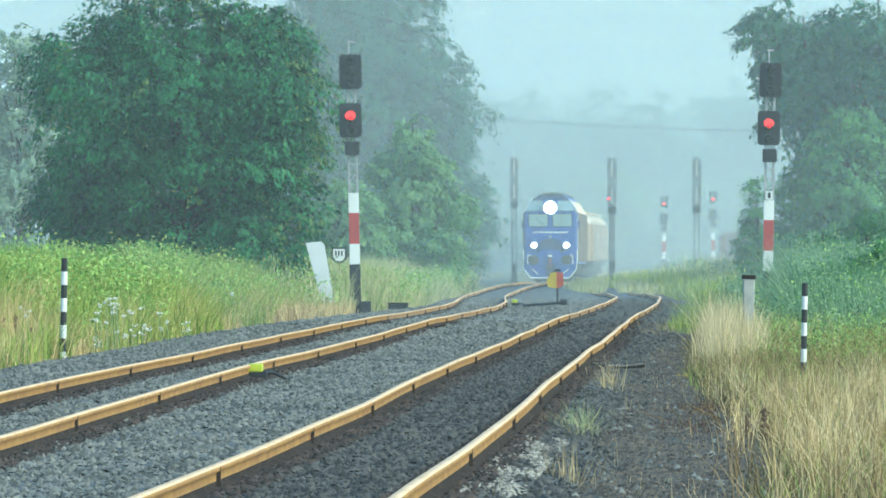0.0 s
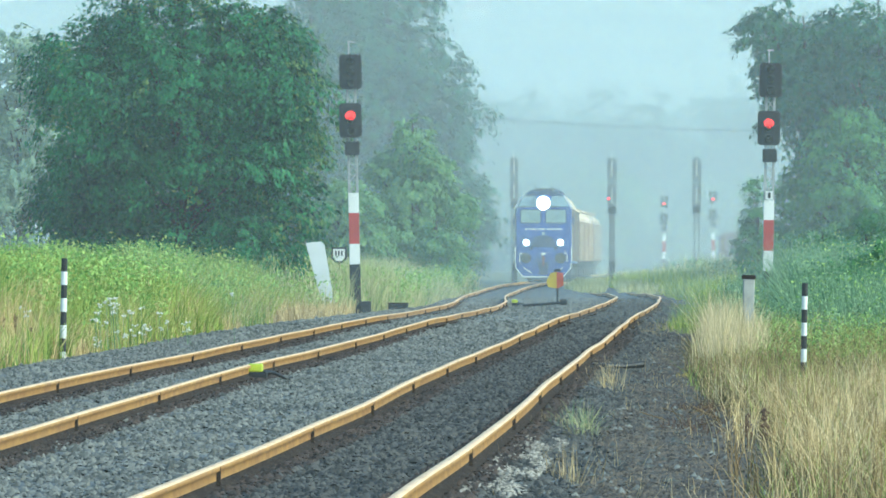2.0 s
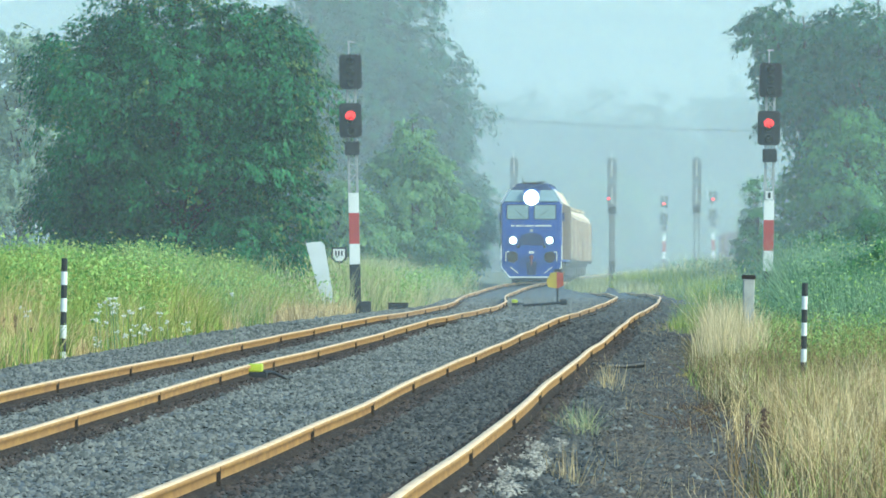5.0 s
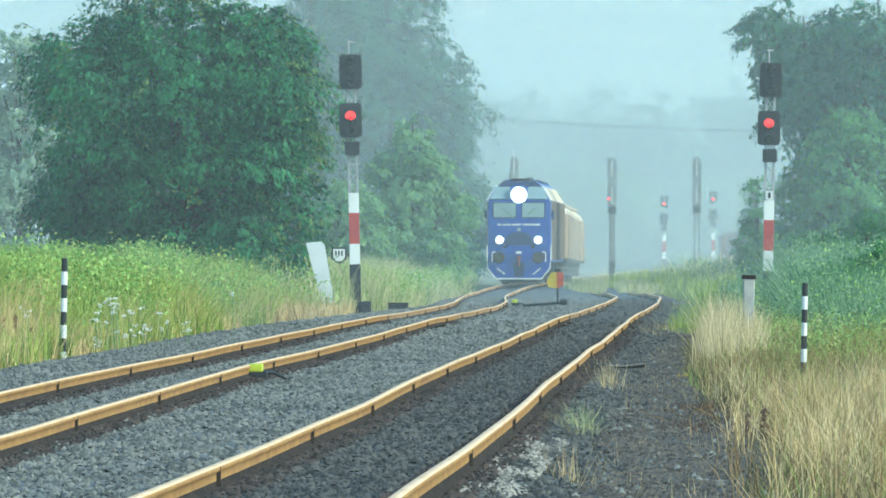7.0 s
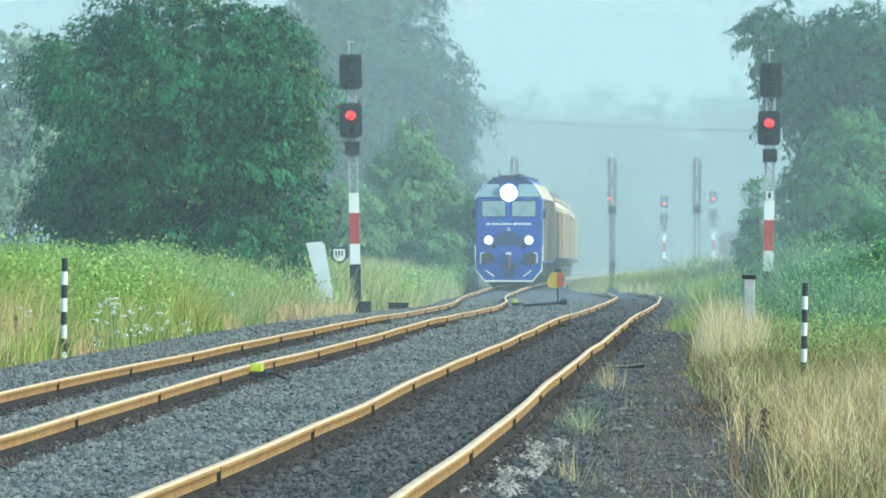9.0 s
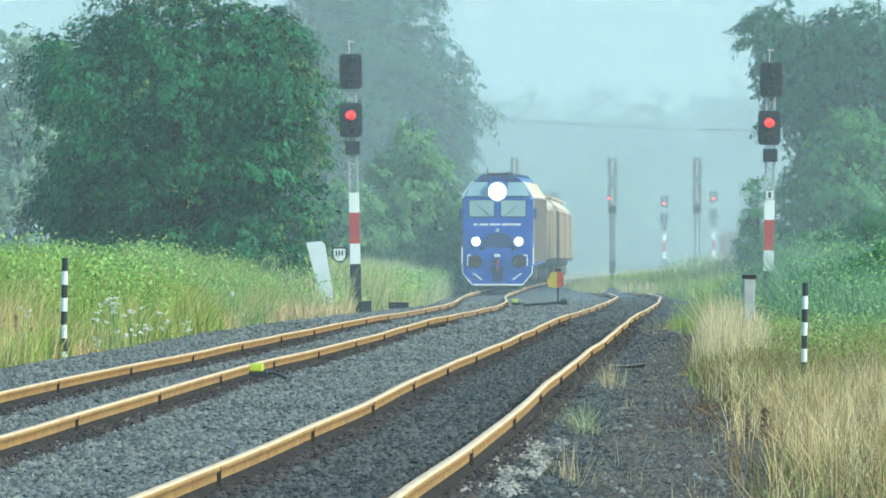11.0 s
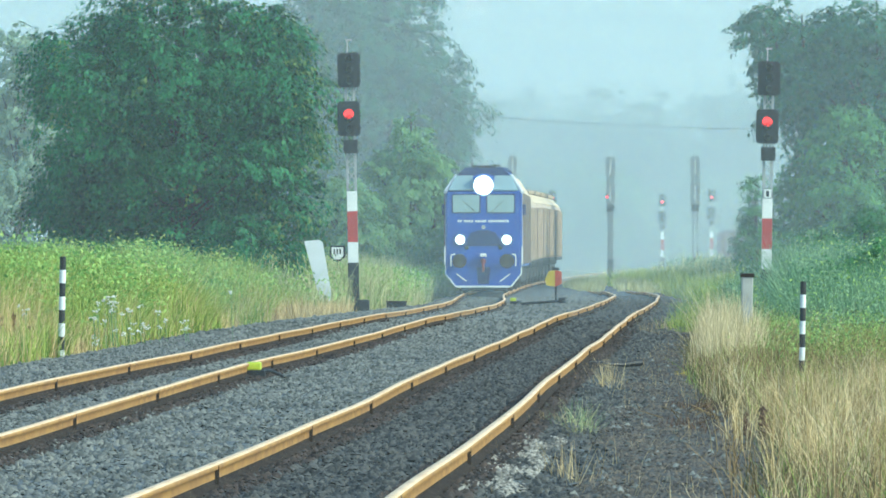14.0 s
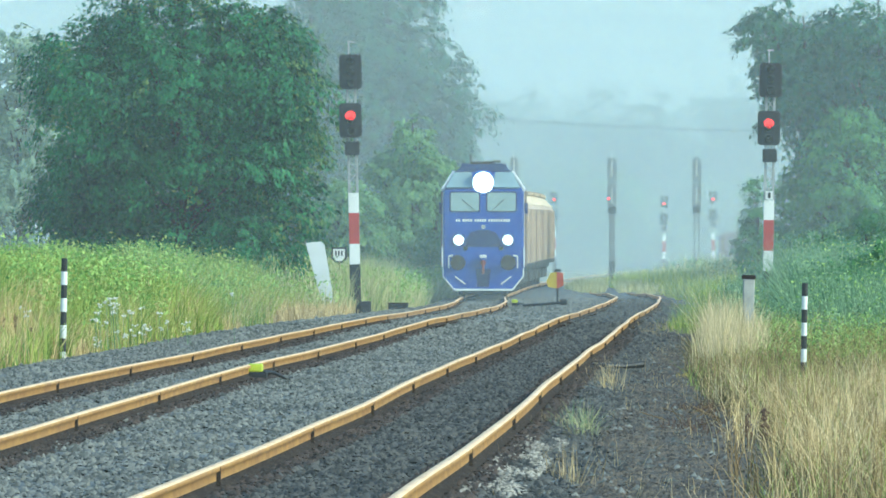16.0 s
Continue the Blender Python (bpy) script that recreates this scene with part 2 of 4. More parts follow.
# ---- ground ----
gy = np.concatenate([np.arange(-60, 30, 6), np.arange(30, 420, 2.0), np.arange(420, 900, 12), np.arange(900, 5200, 150)])
gx = np.concatenate([-np.geomspace(30, 2500, 24)[::-1], np.arange(-29, 40, 0.75), np.geomspace(41, 2500, 24)])
GX, GY = np.meshgrid(gx, gy)
wob = np.array([noise.noise((x * 0.5, y * 0.12, 0)) for x, y in zip(GX.ravel(), GY.ravel())]).reshape(GX.shape)
GZ = ground_z(GX, np.clip(GY, -60, 1399)) + 0.06 * wob
gverts = np.stack([GX, GY, GZ], -1).reshape(-1, 3)
nx = len(gx)
ii = (np.arange(len(gy) - 1)[:, None] * nx + np.arange(nx - 1)[None]).ravel()
gfaces = np.stack([ii, ii + 1, ii + nx + 1, ii + nx], -1)
ground = arrays("ground", gverts, gfaces, M_MEADOW, smooth=True)
tagged(ground, "rough meadow ground on both sides of the railway", "ground", kind="structure")


def strip(name, ys, edges, material, label, category):
    """A long strip whose cross-section is given by functions of y: pairs of x and z."""
    rows = []
    for y in ys:
        rows.append([(x, y, z) for x, z in edges(y)])
    k = len(rows[0])
    v = np.array(rows).reshape(-1, 3)
    i = (np.arange(len(ys) - 1)[:, None] * k + np.arange(k - 1)[None]).ravel()
    ob = arrays(name, v, np.stack([i, i + 1, i + k + 1, i + k], -1), material, smooth=True)
    return tagged(ob, label, category, kind="structure")


def ballast_edges(y):
    l, r, z = lx(y), rx_(y), lz(y)
    xs = np.concatenate([[l - 4.6 + slim_bed(y), l - 3.7 + slim_bed(y)], np.linspace(l - 2.8 + 0.8 * slim_bed(y), r + 1.15, 28), [r + 1.7, r + 2.2]])
    out = []
    for i, x in enumerate(xs):
        h = -0.19 + 0.035 * noise.noise((x * 2, y * 0.8, 3))
        if abs(abs(x - r) - 0.0) < 0.65:
            h -= 0.02
        if i in (0, len(xs) - 1):
            h = -0.5
        elif i in (1, len(xs) - 2):
            h = -0.3
        out.append((x, z + h))
    return out


bed = strip("ballast_bed", np.concatenate([np.arange(-55, 28, 3.0), np.arange(28, 420, 0.8), np.arange(420, 1390, 10)]), ballast_edges, M_BALLAST, "grey crushed stone ballast bed under the railway tracks", "ballast")


def stones(name, n, y0, y1, where, material, size, label, level=-0.19, surface=None):
    """Loose angular stones spread over the bed, as one heap."""
    y = y0 + (y1 - y0) * rng.random(n) ** 1.3
    x, keep = where(y, rng.random(n))
    x, y = x[keep], y[keep]
    n = len(x)
    z = lz(y) + level + 0.012 * rng.standard_normal(n) - 0.11 * np.clip((lx(y) - 2.8 + 0.8 * slim_bed(y) - x) / 0.9, 0, 1) - 0.11 * np.clip((x - rx_(y) - 1.15) / 0.55, 0, 1)
    if surface:
        z = surface(x, y) + level
    base = np.array([(1, 0, 0), (-1, 0, 0), (0, 1, 0), (0, -1, 0), (0, 0, 1), (0, 0, -1)], float)
    tri = np.array([(0, 2, 4), (2, 1, 4), (1, 3, 4), (3, 0, 4)])
    flat = np.array([1, 1, 1, 1, 1, 0.5])[None, :, None]
    s = size * (0.6 + 0.8 * rng.random(n))[:, None, None]
    v = base[None] * s * (0.65 + 0.7 * rng.random((n, 6, 1))) + 0.25 * s * rng.standard_normal((n, 6, 3))
    v = v * flat
    ang = rng.random(n) * 6.283
    c, sn = np.cos(ang), np.sin(ang)
    v = np.stack([v[..., 0] * c[:, None] - v[..., 1] * sn[:, None], v[..., 0] * sn[:, None] + v[..., 1] * c[:, None], v[..., 2] * 0.75], -1)
    v += np.stack([x, y, z], -1)[:, None]
    f = (tri[None] + 6 * np.arange(n)[:, None, None]).reshape(-1, 3)
    return tagged(arrays(name, v.reshape(-1, 3), f, material), label, "gravel", kind="stuff")


def clear_of_rails(x, y):
    ok = np.ones(len(x), bool)
    for line in (lx(y), rx_(y)):
        ok &= abs(abs(x - line) - 0.75) > 0.09
    return ok


def on_left(y, u):
    x = lx(y) - 3.7 + slim_bed(y) + u * (rx_(y) - 0.85 - lx(y) + 3.7 - slim_bed(y))
    return x, clear_of_rails(x, y) & (abs(x) < y * 0.07)


def on_right(y, u):
    x = rx_(y) - 0.68 + u * 2.5
    return x, clear_of_rails(x, y) & (abs(x) < y * 0.07)


stones("ballast_stones", 95000, 36, 125, on_left, M_STONE, 0.027, "loose grey crushed stones between and beside the tracks")
stones("ballast_stones", 26000, 120, 260, on_left, M_STONE, 0.05, "loose grey crushed stones between and beside the tracks")
stones("oily_ballast_stones", 48000, 36, 120, on_right, M_STONE_DARK, 0.026, "dark oil-stained stones between the rusty rails")
stones("oily_ballast_stones", 12000, 120, 260, on_right, M_STONE_DARK, 0.05, "dark oil-stained stones between the rusty rails")


def by_rails(y, u):
    k = np.floor(u * 8)
    q = 0.09 + 0.19 * (u * 8 - k)
    x = np.where(k < 4, lx(y), rx_(y)) + np.where(k % 4 < 2, -0.7525, 0.7525) + np.where(k % 2 == 0, q, -q)
    return x, abs(x) < y * 0.07


stones("rail_side_stones", 38000, 36, 130, by_rails, M_RAIL_SHADE, 0.026, "stones heaped along the rail feet, coloured dark for the rail's shade", -0.165)


def rail(line, side, y0, y1, label):
    """One rail: foot, web and head, with a glint coloured onto the running surface and small gaps at its joints."""
    ys = np.arange(y0, y1, 1.5)
    prof = [(-0.07, -0.165), (-0.07, -0.15), (-0.012, -0.135), (-0.012, -0.105), (-0.012, -0.05), (-0.036, -0.038), (-0.036, -0.008), (-0.028, 0.0),
            (0.028, 0.0), (0.036, -0.008), (0.036, -0.038), (0.012, -0.05), (0.012, -0.105), (0.012, -0.135), (0.07, -0.15), (0.07, -0.165)]
    c = np.interp(ys, YS, line) + side * 0.7525
    w = np.array([noise.noise((y * 0.11, side * 5 + line[0], 0)) for y in ys])
    w2 = np.array([noise.noise((y * 0.09, side * 3 + line[0], 9)) for y in ys])
    c = c + 0.03 * w
    z = lz(ys) + 0.018 * w2 - (np.interp(ys, [262, 286, 350], [0, 0.2, 0.34]) if line is RIGHT else 0)
    k = len(prof)
    v = np.array([[(cx + px, y, cz + pz) for px, pz in prof] for cx, y, cz in zip(c, ys, z)]).reshape(-1, 3)
    i = (np.arange(len(ys) - 1)[:, None] * k + np.arange(k - 1)[None]).ravel()
    col = np.tile(np.arange(k - 1), len(ys) - 1)
    f = np.stack([i, i + k, i + k + 1, i + 1], -1)
    ob = arrays("rail", v, f, M_RAIL, smooth=False)
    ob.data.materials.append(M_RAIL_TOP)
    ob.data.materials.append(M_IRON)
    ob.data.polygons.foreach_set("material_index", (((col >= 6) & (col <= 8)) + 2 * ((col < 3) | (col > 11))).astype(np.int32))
    tagged(ob, label, "rail", "rails of the two tracks")
    # joints: fishplates with a dark gap
    gap = None
    for yj in np.arange(y0 + 6.0 + 2 * side, min(y1, 330), 9.6):
        cx, cz = float(np.interp(yj, ys, c)), float(np.interp(yj, ys, z))
        if gap is None:
            g_ = part("joint_gap", box(bmesh.new(), -0.039, 0.039, -0.022, 0.022, -0.14, -0.012), M_IRON, ob, "dark gap between rail lengths")
            gap = g_.data
        else:
            g_ = new("joint_gap", gap)
            g_.parent = ob
        g_.location = (cx, yj, cz)
    bm = bmesh.new()
    for yj in np.arange(30.4, 190, 0.62) + 0.1 * np.sin(np.arange(30.4, 190, 0.62) * 37):
        cx, cz = float(np.interp(yj, ys, c)), float(np.interp(yj, ys, z))
        for sg in (-1, 1):
            box(bm, cx + sg * 0.10 - 0.055, cx + sg * 0.10 + 0.055, yj - 0.07, yj + 0.07, cz - 0.20, cz - 0.15)
    p = part("rail_clip", bm, M_IRON, ob, "dark rail clips and plates half buried in stones")
    p["kind"] = "stuff"
    return ob


for sd in (-1, 1):
    rail(LEFT, sd, -55, 1300, "rust-orange steel rail, worn top coloured pale for its glint, on grey ballast")
    rail(RIGHT, sd, -55, 352, "rust-orange steel rail, top coloured pale for its shine, on dark ballast")

# soil strip beside the line
def path_z(x, y):
    """The uneven surface of the bare soil."""
    q = x - rx_(y)
    return lz(y) - np.interp(q, [0.9, 1.3, 2.4, 3.2, 3.9], [0.25, 0.26, 0.29, 0.27, 0.5]) + np.array([0.05 * noise.noise((a_ * 1.5, b_ * 0.25, 5)) + 0.02 * noise.noise((a_ * 4, b_ * 0.9, 8)) for a_, b_ in zip(np.atleast_1d(q), np.atleast_1d(y))])


def path_edges(y):
    xs = rx_(y) + np.linspace(0.95, 3.9, 18)
    return list(zip(xs, path_z(xs, np.full(18, y))))


strip("soil_path", np.concatenate([np.arange(-55, 28, 3.0), np.arange(28, 130, 0.6), np.arange(130, 330, 2.0)]), path_edges, M_SOIL, "bare dark cindery soil beside the track", "soil")


def on_path(y, u):
    x = rx_(y) + 0.95 + 2.4 * u
    return x, abs(x) < y * 0.07


def on_sand(y, u):
    return rx_(y) + 0.88 + 0.4 * u, (y > 44) & (y < 57) & (np.sin(y * 2.1) + np.sin(u * 9 + y) > -0.3)


stones("path_gravel", 36000, 36, 135, on_path, M_CINDER, 0.019, "fine dark cinders and pebbles on the bare soil", 0.0, path_z)
stones("path_gravel", 1100, 36, 130, on_path, M_STONE, 0.026, "scattered pale pebbles on the bare soil", 0.01, path_z)
stones("sandy_grit", 9000, 36, 75, on_sand, M_SAND, 0.016, "pale sandy grit beside the rail", -0.168)

# ---- vegetation ----


def blades(name, x, y, height, width, per, lean, material, label, category="grass", z=None, spread=0.06, bent=False):
    """Tufts of bent blades at x, y."""
    n = len(x)
    X, Y = np.repeat(x, per) + spread * rng.standard_normal(n * per), np.repeat(y, per) + spread * rng.standard_normal(n * per)
    Z = ground_z(X, Y) - 0.03 if z is None else np.repeat(z, per)
    H = np.repeat(height, per) * (0.55 + 0.6 * rng.random(n * per))
    A, B = rng.random(n * per) * 6.283, rng.random(n * per) * 6.283
    L = lean * H * np.abs(rng.standard_normal(n * per))
    dx, dy = np.cos(A) * L, np.sin(A) * L
    wx, wy = np.cos(B) * width * 0.5, np.sin(B) * width * 0.5
    p0 = np.stack([X, Y, Z], -1)
    p1 = p0 + np.stack([dx * 0.3, dy * 0.3, H * 0.55], -1)
    p2 = p0 + np.stack([dx, dy, H], -1)
    w = np.stack([wx, wy, np.zeros_like(wx)], -1)
    if not bent:
        v = np.stack([p0 - w, p0 + w, p2 + w * 0.15, p2 - w * 0.15], 1)
        return tagged(arrays(name, v.reshape(-1, 3), np.arange(len(v) * 4).reshape(-1, 4), material), label, category, kind="stuff")
    v = np.stack([p0 - w, p0 + w, p1 + w * 0.8, p1 - w * 0.8, p2 + w * 0.15, p2 - w * 0.15], 1)
    f = np.array([(0, 1, 2, 3), (3, 2, 4, 5)])[None] + 6 * np.arange(n * per)[:, None, None]
    return tagged(arrays(name, v.reshape(-1, 3), f.reshape(-1, 4), material), label, category, kind="stuff")


def patchy(x, y, s, seed):
    return np.array([noise.noise((a_ * s, b_ * s * 0.4, seed)) for a_, b_ in zip(x, y)])


def tree(label, x, y, prof, n_lobes, n_leaves, leaf, material, group="", squash=1.0, spray=0.45, seed=1, name="tree", trunk=0.22, lobe=(0.24, 0.42), tips=None):
    """A tapered trunk with limbs, each carrying a lobe of drooping leafy sprays, inside an outline of heights and radii."""
    r = np.random.default_rng(seed)
    z0 = float(ground_z(np.array(x), np.array(min(y, 1399.0)))) - 0.1
    root = empty(name, label, "tree" if name == "tree" else "bush", Matrix.Translation((x, y, z0)), group)
    hs, rs = np.array([p[0] for p in prof], float), np.array([p[1] for p in prof], float)
    top = hs[-1]
    centres, radii = [], []
    while len(centres) < n_lobes:
        h = r.uniform(hs[0], top)
        R = float(np.interp(h, hs, rs))
        if r.random() > (R / rs.max()) ** 1.1 + 0.06:
            continue
        th = r.random() * 6.283
        rl = max(0.12 * rs.max(), R * r.uniform(*lobe))
        q = max(0.0, R - 0.7 * rl) * (0.35 + 0.65 * r.random() ** 0.5) * r.uniform(0.92, 1.1)
        centres.append((q * math.cos(th), q * math.sin(th) * squash, h))
        radii.append(rl)
    for h in np.linspace(hs[0] + 0.15 * top, top * 0.8, 6):
        R = float(np.interp(h, hs, rs))
        th = r.random() * 6.283
        centres.append((0.15 * R * math.cos(th), 0.15 * R * math.sin(th) * squash, h))
        radii.append(0.55 * R)
    n_lobes = len(centres)
    centres, radii = np.array(centres), np.array(radii)
    bm = bmesh.new()
    fork = hs[0] + (top - hs[0]) * 0.3
    rod(bm, (0, 0, 0), (0.015 * top, 0, fork), trunk, trunk * 0.7)
    rod(bm, (0.015 * top, 0, fork), (0, 0, top * 0.92), trunk * 0.7, trunk * 0.15)
    for c in centres[:40]:
        rod(bm, (0.01 * top, 0, max(0.5, c[2] * 0.6)), c, trunk * 0.28, trunk * 0.05, 6)
    part("trunk", bm, M_BARK, root)
    per_spray = 22
    n_sprays = max(n_lobes, n_leaves // per_spray)
    w = radii ** 2
    of = r.choice(n_lobes, n_sprays, p=w / w.sum())
    d = r.standard_normal((n_sprays, 3)) + np.array([0, 0, 0.25]) + 0.5 * centres[of] * np.array([1, 1, 0]) / (rs.max() + 1e-6)
    d /= np.linalg.norm(d, axis=1)[:, None]
    at_ = centres[of] + d * (radii[of] * r.uniform(0.68, 1.12, n_sprays))[:, None] * np.array([1.1, 1.1, 0.8])
    axis = d * np.array([1, 1, 0.25]) + 0.35 * r.standard_normal((n_sprays, 3)) - np.array([0, 0, 0.12])
    axis /= np.linalg.norm(axis, axis=1)[:, None]
    reach = spray * r.uniform(0.6, 1.4, n_sprays)
    shoot = r.random(n_sprays) < np.where((at_[:, 0] > 0.72 * np.interp(at_[:, 2], hs, rs)) | (at_[:, 2] > 0.78 * top), 0.2, 0.015)
    reach[shoot] *= 2.2
    axis[shoot, 2] *= 0.3
    k = np.repeat(np.arange(n_sprays), per_spray)
    n = len(k)
    u = r.random(n)
    ln = reach[k]
    P = at_[k] + axis[k] * (ln * (u - 0.25))[:, None] + r.standard_normal((n, 3)) * np.where(shoot[k], 0.1, 0.2)[:, None] * ln[:, None] * np.array([1, 1, 0.6])
    P[:, 2] -= 0.45 * ln * u * u
    P[:, 2] = np.maximum(P[:, 2], 0.12)
    nrm = d[k] + 0.33 * r.standard_normal((n, 3)) + np.array([0, 0, 0.35])
    nrm /= np.linalg.norm(nrm, axis=1)[:, None]
    along = 0.6 * axis[k] + 0.45 * r.standard_normal((n, 3)) - np.array([0, 0, 0.6])
    t2 = np.cross(nrm, along)
    t2 /= np.linalg.norm(t2, axis=1)[:, None] + 1e-9
    t1 = np.cross(t2, nrm)
    sz = leaf * (0.6 + 0.8 * r.random(n))[:, None]
    v = np.stack([P + t1 * sz, P + t2 * sz * 0.45, P - t1 * sz, P - t2 * sz * 0.45], 1)
    old = np.ones(n, bool) if tips is None else ~shoot[k]
    arrays("crown", v[old].reshape(-1, 3), np.arange(old.sum() * 4).reshape(-1, 4), material, root)
    if tips is not None:
        arrays("sunlit_shoots", v[~old].reshape(-1, 3), np.arange((~old).sum() * 4).reshape(-1, 4), tips, root, "shoots with sunlight put into their yellow-green colour")
    return root


tree("broad dark-green leafy tree standing in the meadow", -7.4, 188.6,
     [(0.5, 3.1), (1.9, 3.7), (3.9, 4.1), (5.4, 4.6), (6.8, 4.3), (8.3, 2.9), (9.8, 1.3), (10.7, 0.3)], 110, 125000, 0.078, M_LEAF, seed=24, spray=0.55, trunk=0.16, lobe=(0.19, 0.34), tips=M_SUNLIT_LEAF)
GB = "background trees"
tree("tall hazy poplar in the tree belt", -2.85, 345, [(1, 4.3), (5, 5.0), (9, 4.6), (11.4, 4.2), (14.6, 3.0), (17, 1.6), (18, 0.5)], 120, 84000, 0.12, M_LEAF_2, GB, seed=4, spray=0.6)
tree("tall hazy poplar in the tree belt", -6.7, 352, [(1, 3.4), (4, 4.2), (9, 3.9), (13, 2.8), (16, 2.2), (18, 1.2), (19, 0.4)], 90, 58000, 0.12, M_LEAF_2, GB, seed=5, spray=0.6)
tree("tall hazy poplar in the tree belt", -5.0, 372, [(1, 3.0), (4, 4.2), (9, 4.6), (13, 3.9), (16, 3.0), (18, 1.8), (20, 0.5)], 90, 52000, 0.14, M_LEAF_2, GB, seed=16, spray=0.6)
tree("tall hazy poplar in the tree belt", 0.3, 385, [(0.6, 2.0), (3, 2.5), (6, 2.3), (9, 1.6), (11, 0.4)], 36, 22000, 0.13, M_LEAF_2, GB, seed=6, spray=0.5)
tree("rounded green tree beside the railway", -1.35, 300, [(0.4, 2.4), (2.3, 2.7), (4.4, 2.6), (5.9, 1.8), (7.0, 0.9), (8.3, 0.2)], 42, 36000, 0.10, M_LEAF_5, GB, seed=7, spray=0.42)
tree("rounded green tree beside the railway", -4.2, 292, [(0.4, 1.8), (2.3, 2.2), (3.6, 1.9), (4.6, 1.1), (5.2, 0.2)], 30, 22000, 0.10, M_LEAF_5, GB, seed=17, spray=0.42)
tree("low rounded green tree beside the railway", -0.3, 284, [(0.2, 1.0), (1.3, 1.15), (2.6, 0.95), (3.5, 0.3)], 22, 14000, 0.09, M_LEAF_5, GB, seed=8, spray=0.4)
tree("pale grey-green willow behind the meadow", -17.6, 280, [(1, 2.6), (4, 3.6), (7, 3.4), (10, 2.2), (11.5, 0.6)], 45, 26000, 0.14, M_LEAF_3, GB, seed=9, spray=0.6)
tree("pale grey-green willow behind the meadow", -14.5, 300, [(1, 2.6), (4, 3.2), (7, 2.9), (9.5, 2.0), (11, 0.6)], 40, 24000, 0.14, M_LEAF_3, GB, seed=10, spray=0.6)
tree("pale grey-green willow behind the meadow", -11.0, 310, [(1, 2.6), (4, 3.4), (8, 3.2), (11, 2.0), (13, 0.6)], 40, 20000, 0.14, M_LEAF_2, GB, seed=11, spray=0.6)
tree("tall leafy tree along the railway", 18.6, 290, [(1, 3.0), (3, 4.0), (6, 4.3), (9, 4.3), (11, 3.3), (13, 1.6), (14, 0.4)], 70, 56000, 0.105, M_LEAF_2, GB, seed=12, spray=0.5, lobe=(0.2, 0.36))
tree("tall leafy tree along the railway", 16.2, 305, [(6.6, 1.2), (7.6, 2.5), (8.6, 2.8), (9.6, 2.3), (10.4, 2.9), (11.7, 3.0), (12.8, 2.1), (13.5, 0.5)], 40, 30000, 0.105, M_LEAF_2, GB, seed=13, spray=0.5, lobe=(0.22, 0.36))
tree("tall leafy tree along the railway", 15.8, 266, [(0.5, 2.4), (2, 3.2), (4, 3.1), (6, 2.4), (7.6, 1.2), (8.4, 0.4)], 46, 36000, 0.10, M_LEAF_4, GB, seed=14, spray=0.42, lobe=(0.2, 0.36))
tree("tall leafy tree along the railway", 22.5, 300, [(1, 3.0), (4, 4.6), (9, 4.6), (12, 3.4), (15, 0.6)], 50, 32000, 0.12, M_LEAF_2, GB, seed=15, spray=0.5)
for k, (bx, by, bh, br) in enumerate([(10.75, 232, 4.7, 0.85), (14.6, 290, 4.2, 1.5), (14.0, 225, 3.6, 1.7), (11.2, 200, 2.6, 1.3), (10.5, 172, 2.0, 1.2), (8.6, 150, 1.6, 1.0), (9.9, 150, 2.1, 1.2), (12.4, 178, 2.9, 1.6), (14.6, 330, 1.4, 1.2), (0.4, 430, 5.6, 2.4), (1.8, 405, 5.2, 1.3)]):
    tree("leafy green bush beside the line", bx, by, [(0.1, br * 0.8), (bh * 0.35, br), (bh * 0.7, br * 0.75), (bh, 0.2)], 20, 9000, 0.06 if by < 240 else 0.09, M_LEAF_4, "bushes", seed=30 + k, spray=0.28, name="bush", trunk=0.06, lobe=(0.3, 0.5))

# far wood: a tall back row, and lower trees and scrub before it
fr = np.random.default_rng(5)
for k in range(24):
    d = 840 + 70 * fr.random()
    u = (k + 0.7 * fr.random()) / 24
    h = 21.5 + 2.5 * fr.random() + 1.5 * math.sin(u * 17) - (6.0 if 0.60 < u < 0.72 else 0)
    tree("tall distant hazy tree in a wood", (40 + 570 * u) * d / FOCAL, d, [(0.5, h * 0.22), (h * 0.45, h * 0.26), (h * 0.8, h * 0.2), (h, 1.2)], 34, 15000, 0.24, M_LEAF_2, "far wood", seed=60 + k, spray=0.8, lobe=(0.3, 0.5))
for k in range(20):
    d = 600 + 60 * fr.random()
    h = 6.0 + 6.0 * fr.random()
    tree("distant hazy scrub tree before a wood", (60 + 520 * (k + fr.random()) / 20) * d / FOCAL, d, [(0.3, h * 0.28), (h * 0.4, h * 0.34), (h * 0.75, h * 0.24), (h, 0.3)], 14, 4200, 0.22, M_LEAF_3 if k % 3 else M_LEAF_4, "far wood", seed=90 + k, spray=0.8, lobe=(0.3, 0.5))

# meadow
n = 30000
y = 92 + 150 * rng.random(n) ** 0.9
x = lx(y) - 4.05 - 9 * rng.random(n)
keep = x > -0.075 * y
x, y = x[keep], y[keep]
pn = patchy(x, y, 0.6, 2.0)
far_in = np.clip((lx(y) - 4.0 - x) / 2.2, 0, 1)
h = np.clip(0.45 + 0.8 * far_in + 0.6 * pn, 0.25, 2) * np.where((y < 118) & (x < -6.5), 0.75, 1)
g = (pn > -0.25) & ~((y < 116) & (x < -6.6) & (rng.random(len(x)) < 0.8))
